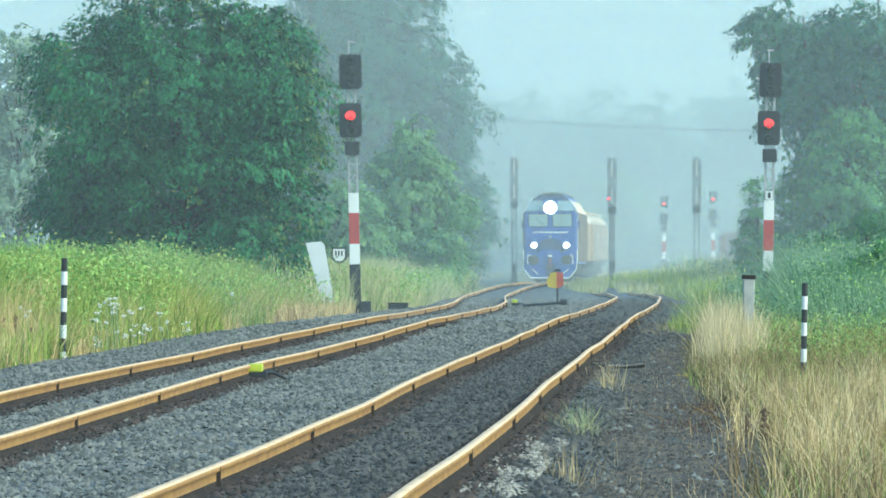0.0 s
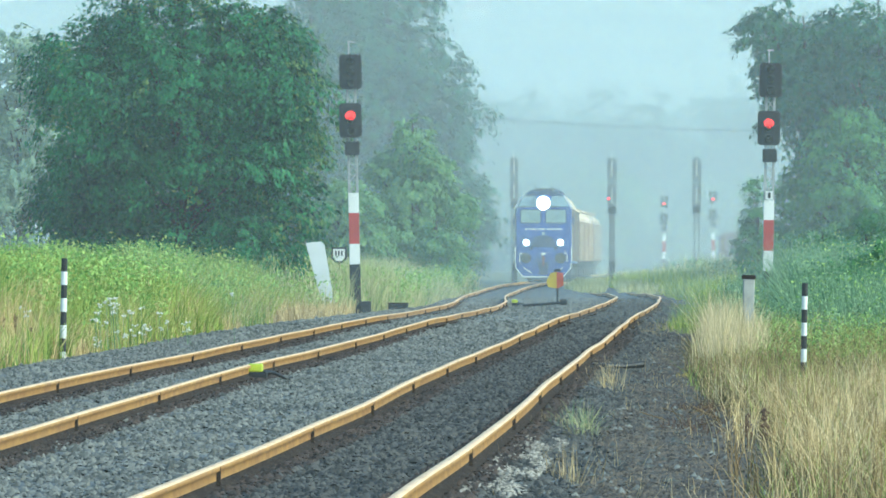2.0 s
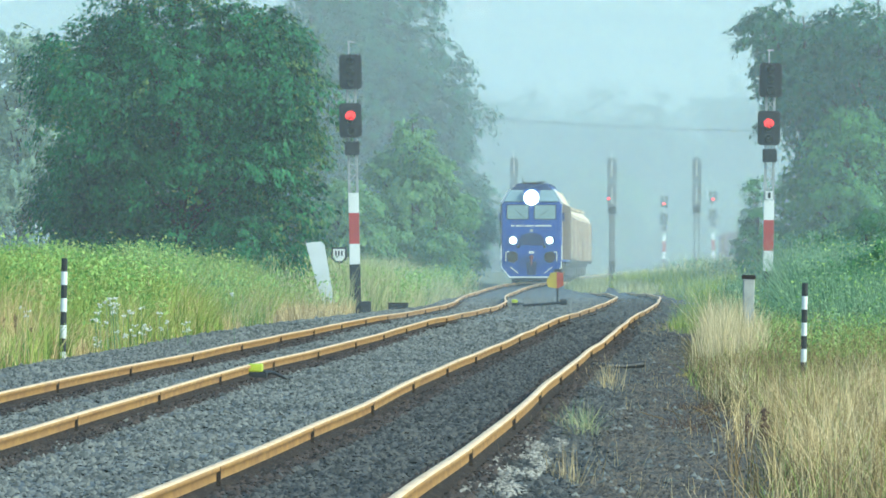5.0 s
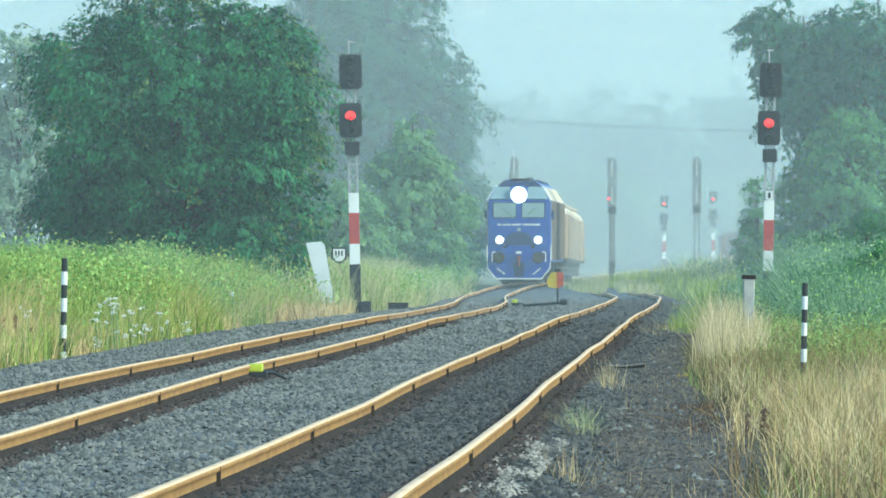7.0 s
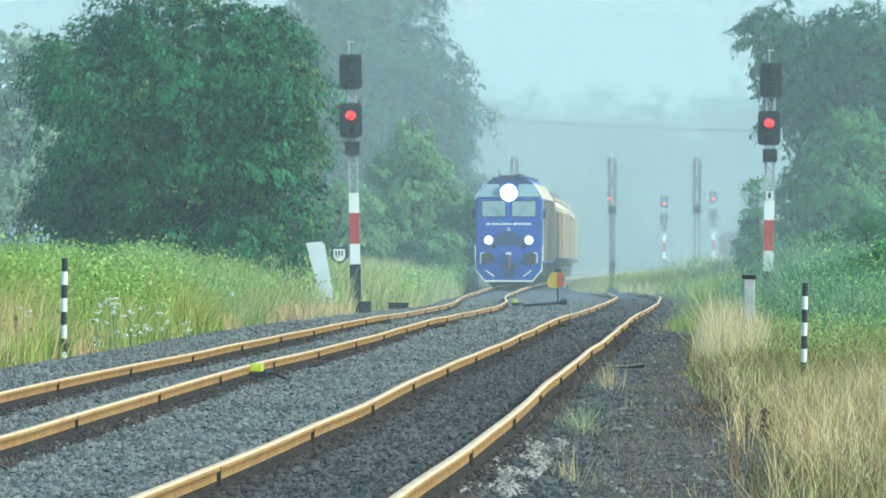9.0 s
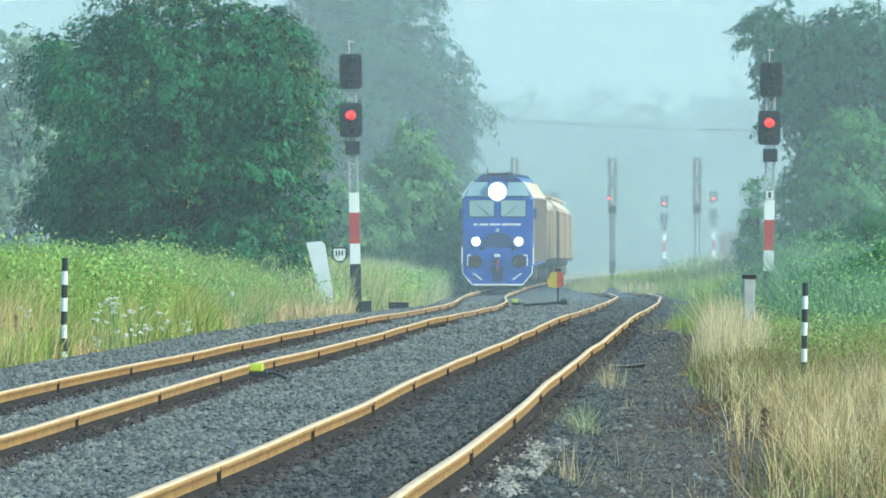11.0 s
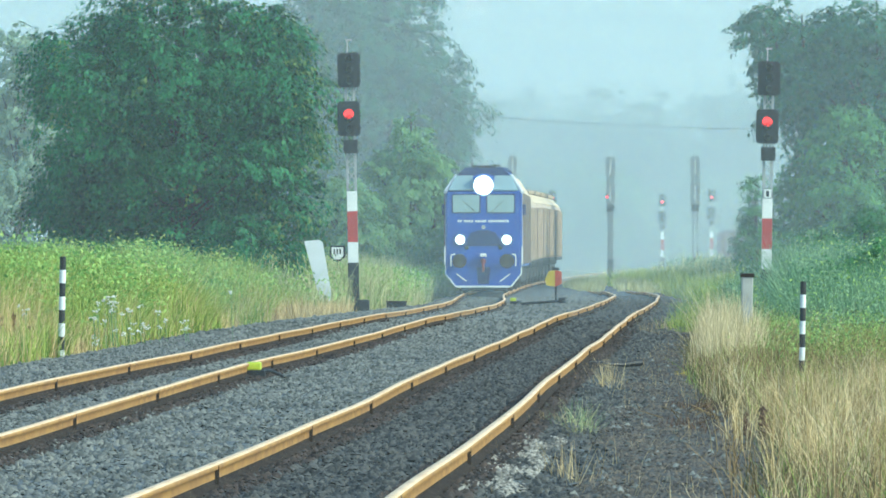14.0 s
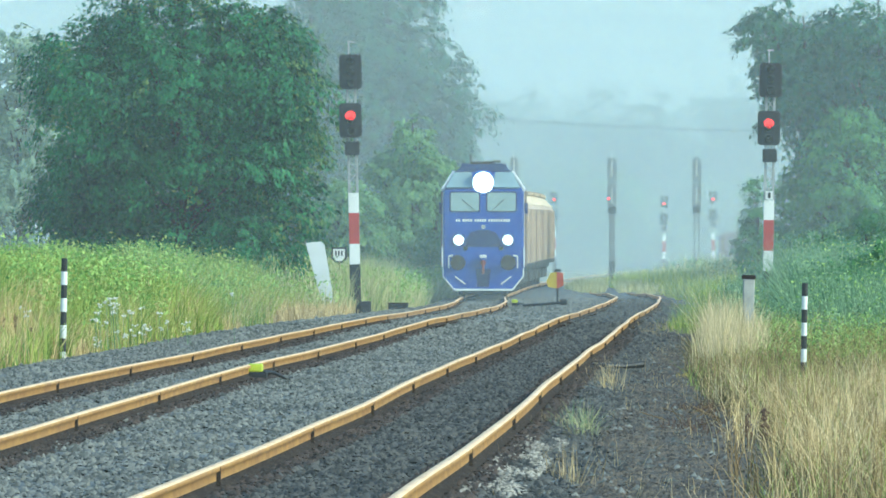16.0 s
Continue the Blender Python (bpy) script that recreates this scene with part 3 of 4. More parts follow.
blades("meadow_grass", x[g], y[g], h[g], 0.019, 7, 0.5, M_GRASS, "tall yellow-green meadow grass beside the ballast", bent=True)
g2 = (pn < -0.22) | (rng.random(len(x)) < 0.06 + 0.4 * (far_in < 0.3)) | ((y < 118) & (x < -6.5) & (rng.random(len(x)) < 0.8))
blades("dry_meadow_grass", x[g2], y[g2], h[g2] * 1.05, 0.017, 6, 0.35, M_DRY, "straw-coloured seeding grass among the green")


def leafy(name, x, y, height, leaf, per, material, label):
    """Leafy weeds: leaves spread up a stalk, turned every way."""
    n = len(x)
    u = rng.random(n * per)
    H = np.repeat(height, per)
    X = np.repeat(x, per) + 0.16 * rng.standard_normal(n * per) * (0.4 + u)
    Y = np.repeat(y, per) + 0.16 * rng.standard_normal(n * per)
    P = np.stack([X, Y, ground_z(X, Y) + H * (0.25 + 0.75 * u)], -1)
    nr = rng.standard_normal((n * per, 3)) + np.array([0, -0.3, 0.8])
    nr /= np.linalg.norm(nr, axis=1)[:, None]
    t1 = np.cross(nr, rng.standard_normal((n * per, 3)))
    t1 /= np.linalg.norm(t1, axis=1)[:, None]
    t2 = np.cross(nr, t1)
    sz = leaf * (0.5 + rng.random(n * per))[:, None]
    v = np.stack([P - t1 * sz, P - t2 * sz * 0.4, P + t1 * sz, P + t2 * sz * 0.4], 1)
    return tagged(arrays(name, v.reshape(-1, 3), np.arange(n * per * 4).reshape(-1, 4), material), label, "weeds", kind="stuff")


sel = (far_in > 0.3) & ~((y < 119) & (x < -6.4)) & (rng.random(len(x)) < 0.16 + 0.3 * (patchy(x, y, 0.35, 21.0) > 0.05))
leafy("meadow_weeds", x[sel], y[sel], h[sel] * (0.75 + 0.5 * rng.random(sel.sum())) + 0.1, 0.05, 14, M_WEED_BRIGHT, "leafy bright green weeds in the meadow")
tall = (y > 125) & (x < -0.038 * y) & (rng.random(len(x)) < 0.05)
leafy("tall_meadow_weeds", x[tall], y[tall], 1.25 + 0.5 * rng.random(tall.sum()), 0.05, 22, M_WEED_BRIGHT, "tall leafy weeds at the back of the meadow")
# white umbels
fx, fy, fz = [], [], []
for px, py, k in ((200, 540, 9), (228, 550, 4), (270, 574, 5), (185, 556, 5), (238, 582, 3), (165, 600, 3), (250, 590, 2), (412, 522, 1), (330, 590, 2), (30, 548, 3), (215, 595, 2), (340, 582, 1)):
    for _ in range(k):
        s_ = 105.0
        fx.append((px + 11 * rng.standard_normal() - 784) / s_)
        fy.append(FOCAL / s_ - 1 + 2 * rng.random())
        fz.append(1.43 - (py + 8 * rng.standard_normal() - 441) / s_)
fl, st = bmesh.new(), bmesh.new()
for q, w_, e_ in zip(fx, fy, fz):
    for _ in range(7):
        r_ = rng.standard_normal(3) * (0.028, 0.028, 0.016)
        bmesh.ops.create_icosphere(fl, subdivisions=1, radius=0.012 + 0.014 * rng.random(), matrix=Matrix.Translation((q + r_[0], w_ + r_[1], e_ + r_[2])) @ Matrix.Diagonal((1, 1, 0.6, 1)))
    rod(st, (q, w_, e_), (q + 0.04, w_, -0.25), 0.004, sides=4)
umbels = tagged(part("white_umbels", fl, M_FLOWER), "white flowering umbels scattered in the meadow grass", "flowers", kind="stuff")
part("stalks", st, M_WEED, umbels, "thin green stalks")

n = 1500
y = 160 + 22 * rng.random(n)
x = -5.4 + 3.3 * rng.random(n)
ok = x < lx(y) - 3.0
blades("dry_verge_grass", x[ok], y[ok], 0.3 + 0.3 * rng.random(ok.sum()), 0.026, 5, 0.4, M_DRY, "straw-coloured grass below the signal")
n = 5000
y = 176 + 130 * rng.random(n)
x = lx(y) - 4.0 + slim_bed(y) - 5 * rng.random(n) ** 1.3
blades("dry_verge_grass", x, y, 0.55 + 0.5 * rng.random(n), 0.03, 6, 0.35, M_VERGE, "straw-coloured grass below the signal")
tv = (x < lx(y) - 2.7) & (y > 182)
blades("dry_verge_grass", x[tv], y[tv], 0.9 + 0.6 * rng.random(tv.sum()), 0.022, 7, 0.35, M_VERGE, "tall pale grass on the verge", bent=True)
leafy("verge_weeds", x[::2], y[::2], 0.7 + 0.7 * rng.random(len(x[::2])), 0.055, 12, M_WEED_BRIGHT, "leafy bright green weeds in the meadow")

# right side: dry tall grass mixed with olive growth, then lush weeds
n = 46000
y = 38 + 125 * rng.random(n) ** 0.8
q = 1.9 + 4.8 * rng.random(n) ** 1.15
x = rx_(y) + q
start = np.interp(y, [38, 47, 52, 60, 74, 86, 110, 160], [2.9, 2.9, 3.0, 2.95, 2.7, 2.35, 2.25, 2.4])
ok = (x < 0.073 * y) & (q > start - 0.15)
x, y, q, start = x[ok], y[ok], q[ok], start[ok]
inner = np.clip((q - start) / 0.5, 0, 1)
pn, pm = patchy(x, y, 1.3, 7.0), patchy(x, y, 0.45, 31.0)
far = np.clip((y - 80) / 40, 0, 1)
u = rng.random(len(x))
st_ = (pn > 0.0) & (u < (0.03 + 0.2 * inner * (1 - 0.75 * far)) * np.where((y > 66) & (y < 108) & (q > 2.9), 0.4, 1))
blades("dry_trackside_grass", x[st_], y[st_], 0.2 + 0.42 * (pn[st_] + 0.2) + 0.14 * rng.random(st_.sum()), 0.008, 4, 0.45, M_DRY, "dry straw-coloured grass beside the track", bent=True)
br = (pm < 0.15) & (rng.random(len(x)) < 0.45 * inner)
blades("brown_trackside_grass", x[br], y[br], 0.22 + 0.28 * rng.random(br.sum()), 0.006, 7, 0.6, M_TAN, "withered brown grass among the straw", bent=True)
und = rng.random(len(x)) < 0.08 + 0.3 * inner
blades("olive_undergrowth", x[und], y[und], 0.16 + 0.2 * rng.random(und.sum()), 0.009, 7, 0.8, M_OLIVE, "olive-brown undergrowth among the dry grass", bent=True)
lf = (y > 76) & (pm > -0.1) & (rng.random(len(x)) < 0.10 * inner)
leafy("olive_weeds", x[lf], y[lf], 0.25 + 0.3 * rng.random(lf.sum()), 0.018, 16, M_OLIVE, "olive leafy weeds among the dry grass")
gr = (rng.random(len(x)) < (0.10 + 0.5 * far * (q > 3.2)) * inner) & (pm > -0.25)
blades("green_trackside_grass", x[gr], y[gr], 0.22 + 0.28 * rng.random(gr.sum()), 0.009, 7, 0.6, M_GRASS, "yellow-green grass among the straw", bent=True)
lg = (rng.random(len(x)) < (0.22 * far * (q > 3.2)) * inner)
leafy("green_weeds", x[lg], y[lg], 0.25 + 0.3 * rng.random(lg.sum()), 0.024, 14, M_WEED_BRIGHT, "green leafy weeds among the dry grass")
thin = rng.random(len(x)) < 0.035 * inner
blades("seed_stalks", x[thin], y[thin], 0.5 + 0.3 * rng.random(thin.sum()), 0.006, 2, 0.25, M_STALK, "thin brown seed stalks above the dry grass")
for share, wid, ht, lean_, m_, lab in ((230, 0.006, 0.50, 0.5, M_DRY, "clumps of dry straw-coloured grass"), (130, 0.006, 0.42, 0.6, M_TAN, "clumps of withered brown grass"),
                                       (110, 0.008, 0.34, 0.7, M_OLIVE, "clumps of olive-brown grass"), (110, 0.008, 0.36, 0.6, M_GRASS, "clumps of yellow-green grass"), (50, 0.006, 0.55, 0.4, M_STRAW, "clumps of bleached feathery grass")):
    y = 41 + (34 if m_ in (M_DRY, M_STRAW) else 74) * rng.random(share) ** 0.85
    q = np.interp(y, [38, 47, 52, 60, 74, 86, 110], [2.5, 2.5, 2.7, 2.7, 2.6, 2.3, 2.2]) + 0.4 * (rng.random(share) < 0.8) * (y < 72) + 2.6 * rng.random(share) ** 1.2
    x = rx_(y) + q
    ok = x < 0.072 * y
    blades("grass_clumps", x[ok], y[ok], ht * (0.6 + 0.7 * rng.random(ok.sum())), wid * 1.35, 22, lean_, m_, lab, spread=0.08, bent=True)
y = 62 + 12 * rng.random(50)
blades("dark_hollow_growth", rx_(y) + 2.1 + 0.6 * rng.random(50), y, 0.10 + 0.12 * rng.random(50), 0.012, 14, 0.9, M_DOCK, "dark low growth in the hollow at the path's edge", "weeds", spread=0.08, bent=True)
y = 62.0 + 0.8 * rng.standard_normal(16)
blades("feathery_weed", 1.27 + 0.06 * rng.standard_normal(16), y, 0.22 + 0.25 * rng.random(16), 0.006, 12, 0.5, M_VERGE, "feathery pale green weed on the bare soil", "weeds", spread=0.03, bent=True)
n = 430
y = 92 + 36 * rng.random(n)
q = 2.35 + 0.95 * rng.random(n) ** 1.3
blades("bleached_grass", rx_(y) + q, y, (0.65 + 0.5 * rng.random(n)) * np.interp(q, [2.2, 2.5, 3.1, 3.5], [0.75, 1, 0.85, 0.5]), 0.009, 6, 0.3, M_STRAW, "tall bleached feathery grass at the path's edge", bent=True)
n = 14000
y = 100 + 105 * rng.random(n)
x = rx_(y) + 2.9 + 7 * rng.random(n)
keep = x < 0.073 * y
x, y = x[keep], y[keep]
hh = 0.35 + 1.0 * np.clip((y - 105) / 60, 0, 1) * np.clip((x - rx_(y) - 2.6) / 2, 0.2, 1) + 0.45 * rng.random(len(x)) + 0.35 * patchy(x, y, 0.5, 11.0)
hh = np.clip(hh, 0.2, 2) * np.where(y < 124, 0.5, 1.0) * np.where(abs(x / y - 0.0482) < 0.0035, 0.6, 1.0)
blades("lush_weeds", x, y, hh, 0.024, 6, 0.5, M_WEED, "lush green weeds behind the dry grass", "weeds")
leafy("lush_weeds", x[::3], y[::3], hh[::3] * (0.6 + 0.7 * rng.random(len(hh[::3]))), 0.045, 14, M_WEED, "lush leafy green weeds behind the dry grass")
leafy("lush_weeds", x[1::7], y[1::7], hh[1::7] * (0.8 + 0.6 * rng.random(len(hh[1::7]))), 0.035, 12, M_WEED_BRIGHT, "bright leafy tops among the lush weeds")
n = 5000
y = 180 + 160 * rng.random(n)
x = rx_(y) + 2.2 + 8 * rng.random(n)
blades("lush_weeds", x, y, 0.4 + 0.6 * rng.random(n), 0.04, 6, 0.4, M_GRASS, "lush green weeds behind the dry grass", "weeds")
n = 2600
y = 372 + 150 * rng.random(n)
x = lx(y) + 2.0 + 6 * rng.random(n)
blades("far_verge_grass", x, y, 0.35 + 0.4 * rng.random(n), 0.05, 6, 0.4, M_VERGE, "pale grass along the far curve of the line")
n = 900
y = 232 + 110 * rng.random(n)
q = 3.2 + 6.0 * rng.random(n)
leafy("pale_scrub", rx_(y) + q, y, (0.7 + 0.7 * rng.random(n)) * np.interp(q, [3.2, 6], [0.28, 1.1]), 0.075, 16, M_WEED, "pale green scrub beside the far line")
blades("pale_scrub", rx_(y) + q, y, (0.8 + 0.7 * rng.random(n)) * np.interp(q, [3.2, 6], [0.28, 1.1]), 0.04, 8, 0.4, M_VERGE, "tall pale grass beside the far line", bent=True)
n = 1800
y = 282 + 75 * rng.random(n)
x = rx_(y) - 1.1 + 3.6 * rng.random(n)
ok = (x > lx(y) + 2.1) & (abs(x / y - 0.0249) > 0.0009)
blades("low_verge_grass", x[ok], y[ok], 0.2 + 0.35 * rng.random(ok.sum()), 0.035, 6, 0.45, M_VERGE, "low pale grass over the disused far track", z=lz(y[ok]) - 0.25)
n = 700
y = 135 + 80 * rng.random(n)
x = rx_(y) + 1.45 + 1.3 * rng.random(n)
blades("low_green_grass", x, y, 0.15 + 0.25 * rng.random(n), 0.016, 6, 0.5, M_GRASS, "low green grass creeping over the path")
s = (745 - 441) / 1.7
n = 13
fs = bmesh.new()
for k in range(n):
    qx, qy = (1240 - 784) / s + 0.16 * rng.standard_normal(), FOCAL / s + 1.5 * rng.standard_normal()
    zz = float(path_z(np.array([qx]), np.array([qy]))[0]) + 0.03
    an = rng.random() * 6.283
    rod(fs, (qx, qy, zz), (qx + 0.25 * math.cos(an), qy + 0.25 * math.sin(an), zz + 0.05 + 0.12 * rng.random()), 0.005, 0.003, 5)
tagged(part("fallen_stalks", fs, M_TAN), "pale fallen stalks lying at the path's edge", "dry stalks", kind="stuff")
# single weed tufts on the bare soil
for wx, wy, hh, m_ in [(1020, 790, 0.34, M_OLIVE), (1030, 765, 0.38, M_WEED), (1010, 775, 0.3, M_WEED), (1070, 700, 0.5, M_DRY), (1010, 860, 0.4, M_DRY), (1078, 690, 0.5, M_DRY), (960, 770, 0.3, M_DRY), (1000, 730, 0.25, M_OLIVE), (1150, 600, 0.4, M_DRY), (1180, 590, 0.4, M_DRY), (1200, 560, 0.5, M_WEED), (1220, 550, 0.6, M_WEED), (1215, 545, 0.6, M_GRASS), (1190, 548, 0.4, M_GRASS)]:
    s = (wy - 441) / 1.71
    n = 13
    blades("weed_tuft", (wx - 784) / s + 0.05 * rng.standard_normal(n), FOCAL / s + 0.5 * rng.standard_normal(n), np.full(n, hh), 0.007, 4, 0.5, m_, "thin weed tuft growing on bare trackside soil", "weeds")
n = 170
y = 42 + 90 * rng.random(n)
x = rx_(y) + 0.95 + 1.5 * rng.random(n)
blades("stray_grass", x, y, 0.12 + 0.2 * rng.random(n), 0.006, 4, 0.5, M_DRY, "stray dry stalks on the bare soil")
n = 60
s = (655 - 441) / 1.6
blades("yellow_flowers", (1217 - 784) / s + 0.04 * rng.standard_normal(n), FOCAL / s + 0.4 * rng.standard_normal(n), np.full(n, 0.16), 0.018, 2, 0.3, M_SIGN_YELLOW, "small yellow flowers at the path's edge", "flowers")


def dock(x, y, h):
    """A withered dock: a stalk with rust-brown seed clusters."""
    z = float(ground_z(np.array(x), np.array(y))) - 0.05
    root = empty("dock_plant", "withered rust-brown dock plant in the grass", "plant", pose(x, y, z, 0, 3 * math.sin(x * 40), 0), "dock plants")
    part("stalk", rod(bmesh.new(), (0, 0, 0), (0, 0, h), 0.008, 0.004, 6), M_STALK, root)
    bm = bmesh.new()
    for k in range(70):
        u = rng.random()
        r_ = 0.028 * (1 - 0.5 * u)
        bmesh.ops.create_icosphere(bm, subdivisions=1, radius=0.007 + 0.009 * rng.random(), matrix=Matrix.Translation((r_ * rng.standard_normal(), r_ * rng.standard_normal(), h * (0.4 + 0.6 * u))))
    part("seed_head", bm, M_DOCK, root, "rust-brown seed clusters")["kind"] = "stuff"


for wx, wy, hh in ((1324, 785, 0.40), (1350, 790, 0.46)):
    s = (wy - 441) / 1.66
    dock((wx - 784) / s, FOCAL / s, hh)
for wx, hh in ((10, 0.62), (34, 0.72), (56, 0.5), (16, 0.45)):
    dock((wx - 784) / 108.0, FOCAL / 108.0 - 0.5, hh)

# ---- things ----


def at(px, py, z):
    """The place on level z under the line of sight that leaves the level axis by px - 784, py - 441."""
    s = (py - 441) / (EYE[2] - z)
    return (px - 784) / s, FOCAL / s


def signal(x, y, top, base, label, lit=True, group="signals", bands=True, lean=0.0, slim=False, plate=False, upper=False, band=1.37):
    """A colour-light signal: two black heads on a latticed mast with painted bands."""
    root = empty("railway_signal", label, "signal", pose(x, y, base, 0, lean, 0), group)
    h = top - base
    bm = bmesh.new()
    if slim and lit:
        box(bm, -0.13, 0.09, -0.05, 0.05, 0.0, h - 1.5)
    for sx in (-0.11, 0.11):
        box(bm, sx - 0.035, sx + 0.035, -0.05, 0.05, 1.0, h - 0.1)
    zz = 3.0
    while zz < h - 0.5:
        rod(bm, (-0.11, -0.03, zz), (0.11, -0.03, zz + 0.3), 0.012, sides=6)
        rod(bm, (0.11, -0.03, zz), (-0.11, -0.03, zz + 0.3), 0.012, sides=6)
        zz += 0.3
    part("mast", bm, M_GREY_HEAD if slim else M_MAST, root)
    bm = bmesh.new()
    box(bm, -0.15, 0.15, -0.12, 0.12, 0, band, 0.02)
    box(bm, 0.1, 0.42, -0.14, 0.14, 0.0, 0.35, 0.03)
    part("base_box", bm, M_BLACK, root)
    if bands:
        for z0, z1, m_ in ((band, band + 0.56, M_WHITE), (band + 0.56, band + 1.41, M_RED), (band + 1.41, band + 1.96, M_WHITE)):
            part("mast_band", box(bmesh.new(), -0.14, 0.14, -0.075, 0.075, z0, z1, 0.008), m_, root, "red band" if m_ is M_RED else "white band")
    for k, z1 in enumerate((h, h - 1.33)):
        head = part("signal_head", prism(bmesh.new(), round_rect(*((-0.25, 0.23) if slim else (-0.32 - 0.03 * k, 0.30 - 0.03 * k)), z1 - 0.95 - 0.12 * slim, z1, 0.1), -0.22, -0.06, 0.02), M_GREY_HEAD if slim else M_BLACK, root)
        if slim:
            part("ladder_strip", box(bmesh.new(), -0.07, 0.05, -0.235, -0.22, z1 - 0.9, z1 - 0.1), M_MAST, head, "pale strip")
        for j in range(3):
            if slim and not (lit and k == 1 and j == 1):
                continue
            zc = z1 - 0.17 - (0.45 if upper and k == 0 and j == 1 else 0.5 if slim else 0.17 if k == 1 and lit and j == 0 else 0.3 * j)
            red = lit and (k == 0 and j == 1 if upper else k == 1 and j == (1 if slim else 0))
            cx = -0.17 if slim else -0.01 - 0.03 * k
            lens = bmesh.new()
            rod(lens, (cx, -0.215, zc), (cx, -0.245, zc), (0.075 if slim else 0.135) if red else 0.10, sides=20)
            part("lens", lens, M_RED_LIGHT if red else M_LENS_DARK, head, "glowing red lens" if red else "")
            hood = bmesh.new()
            for i in range(9):
                t0, t1 = radians(20 + 140 * i / 9), radians(20 + 140 * (i + 1) / 9)
                q = [(cx + 0.13 * math.cos(t), zc + 0.13 * math.sin(t)) for t in (t0, t1)]
                q += [(cx + 0.118 * math.cos(t), zc + 0.118 * math.sin(t)) for t in (t1, t0)]
                prism(hood, q, -0.42, -0.22)
            part("hood", hood, M_BLACK, head)
    if plate:
        pl = part("number_plate", box(bmesh.new(), -0.1, 0.1, -0.1, -0.08, band + 1.98, band + 2.22), M_WHITE, root, "small white plate")
        part("bar", box(bmesh.new(), -0.04, 0.04, -0.105, -0.1, band + 2.02, band + 2.18), M_BLACK, pl)
    part("marker_box", box(bmesh.new(), -0.2, 0.2, -0.2, 0.0, h - 2.75, h - 2.38, 0.02), M_BLACK, root)
    bm = bmesh.new()
    rod(bm, (-0.05, 0, h - 0.1), (-0.05, 0, h + 0.36), 0.02)
    box(bm, -0.1, 0.08, -0.03, 0.03, h + 0.33, h + 0.38)
    part("finial", bm, M_MAST, root)
    return root


S1 = 12000 / 186
signal((630 - 784) / S1, 186, 1.43 + (441 - 97) / S1, -0.36, "colour-light railway signal showing red on a red and white banded mast", lean=-1.2)
S2 = 12000 / 188
signal((1358 - 784) / S2, 188, 1.43 + (441 - 112) / S2, -0.4, "colour-light railway signal showing red among tall weeds", lean=0.8, plate=True, band=1.22)
for px, dist, top, lit in ((910, 372, 280, False), (1083, 338, 281, True), (1233, 338, 280, False), (1175, 528, 347, True), (1262, 522, 339, True), (981, 536, 340, True)):
    s = 12000 / dist
    z_ = float(ground_z(np.array((px - 784) / s), np.array(float(dist))))
    signal((px - 784) / s, dist, 1.43 + (441 - top) / s, z_, "distant railway signal showing red" if lit else "distant dark railway signal seen from afar", lit, "far signals", bands=dist > 500, slim=dist < 500, upper=dist > 500)


def striped_post(x, y, h, n, first_dark, label, r=0.052):
    z = float(ground_z(np.array(x), np.array(y))) - 0.08
    root = empty("marker_post", label, "marker post", pose(x, y, z, 0, 1.0, 0), "striped marker posts")
    for i in range(n):
        bm = bmesh.new()
        rod(bm, (0, 0, h * i / n), (0, 0, h * (i + 1) / n), r if i % 2 == 0 else r - 0.002, sides=14)
        dark = (i % 2 == 0) == first_dark
        part("band", bm, M_BLACK if dark else M_WHITE, root, "black band" if dark else "white band", smooth=False)
    return root


px_, py_ = at(111, 636, -0.34)
striped_post(px_, py_, 1.72, 8, False, "black and white striped marker post at the meadow's edge")
striped_post((1421 - 784) / 150, 80.0, 1.40, 9, True, "thin black and white striped post in dry grass", 0.036)

x, y = (1323 - 784) / 100, 120.0
root = empty("concrete_post", "weathered grey concrete post with a rusty cap in dry grass", "post", pose(x, y, -0.42, 0, 1, 0))
part("shaft", box(bmesh.new(), -0.10, 0.10, -0.1, 0.1, 0, 1.32, 0.02), M_CONCRETE, root)
part("cap", box(bmesh.new(), -0.12, 0.12, -0.12, 0.12, 1.32, 1.39, 0.01), M_IRON, root)

# leaning white slab and number board
s = 66.7
bm = bmesh.new()
prism(bm, [(0.07, 0), (0.40, 0), (0.14, 1.57), (0.04, 1.66), (-0.36, 1.62)], -0.06, 0.06, 0.01)
slab = part("leaning_slab", bm, M_CONCRETE)
slab.matrix_world = pose((565 - 784) / s, 12000 / s, -0.02, -8, 0, 0)
slab.data.materials[0] = M_SLAB
tagged(slab, "pale leaning slab standing in the grass by the signal", "slab")
s = 58.0
root = empty("number_board", "small white shield-shaped board with dark border on a post", "sign", pose((600 - 784) / s, 12000 / s, -0.3))
part("post", rod(bmesh.new(), (0, 0.02, 0), (0, 0.02, 1.5), 0.025), M_IRON, root)
part("backing", prism(bmesh.new(), [(-0.24, 1.46), (-0.24, 1.78), (0.24, 1.78), (0.24, 1.46), (0.1, 1.30), (-0.1, 1.30)], -0.03, 0.0), M_BLACK, root, "dark board border")
face = part("face", prism(bmesh.new(), [(-0.18, 1.47), (-0.18, 1.73), (0.18, 1.73), (0.18, 1.47), (0.08, 1.36), (-0.08, 1.36)], -0.045, -0.03), M_WHITE, root, "white board face")
for k in range(3):
    part("bar", box(bmesh.new(), -0.12 + 0.09 * k, -0.07 + 0.09 * k, -0.05, -0.045, 1.52, 1.68), M_BLACK, face)


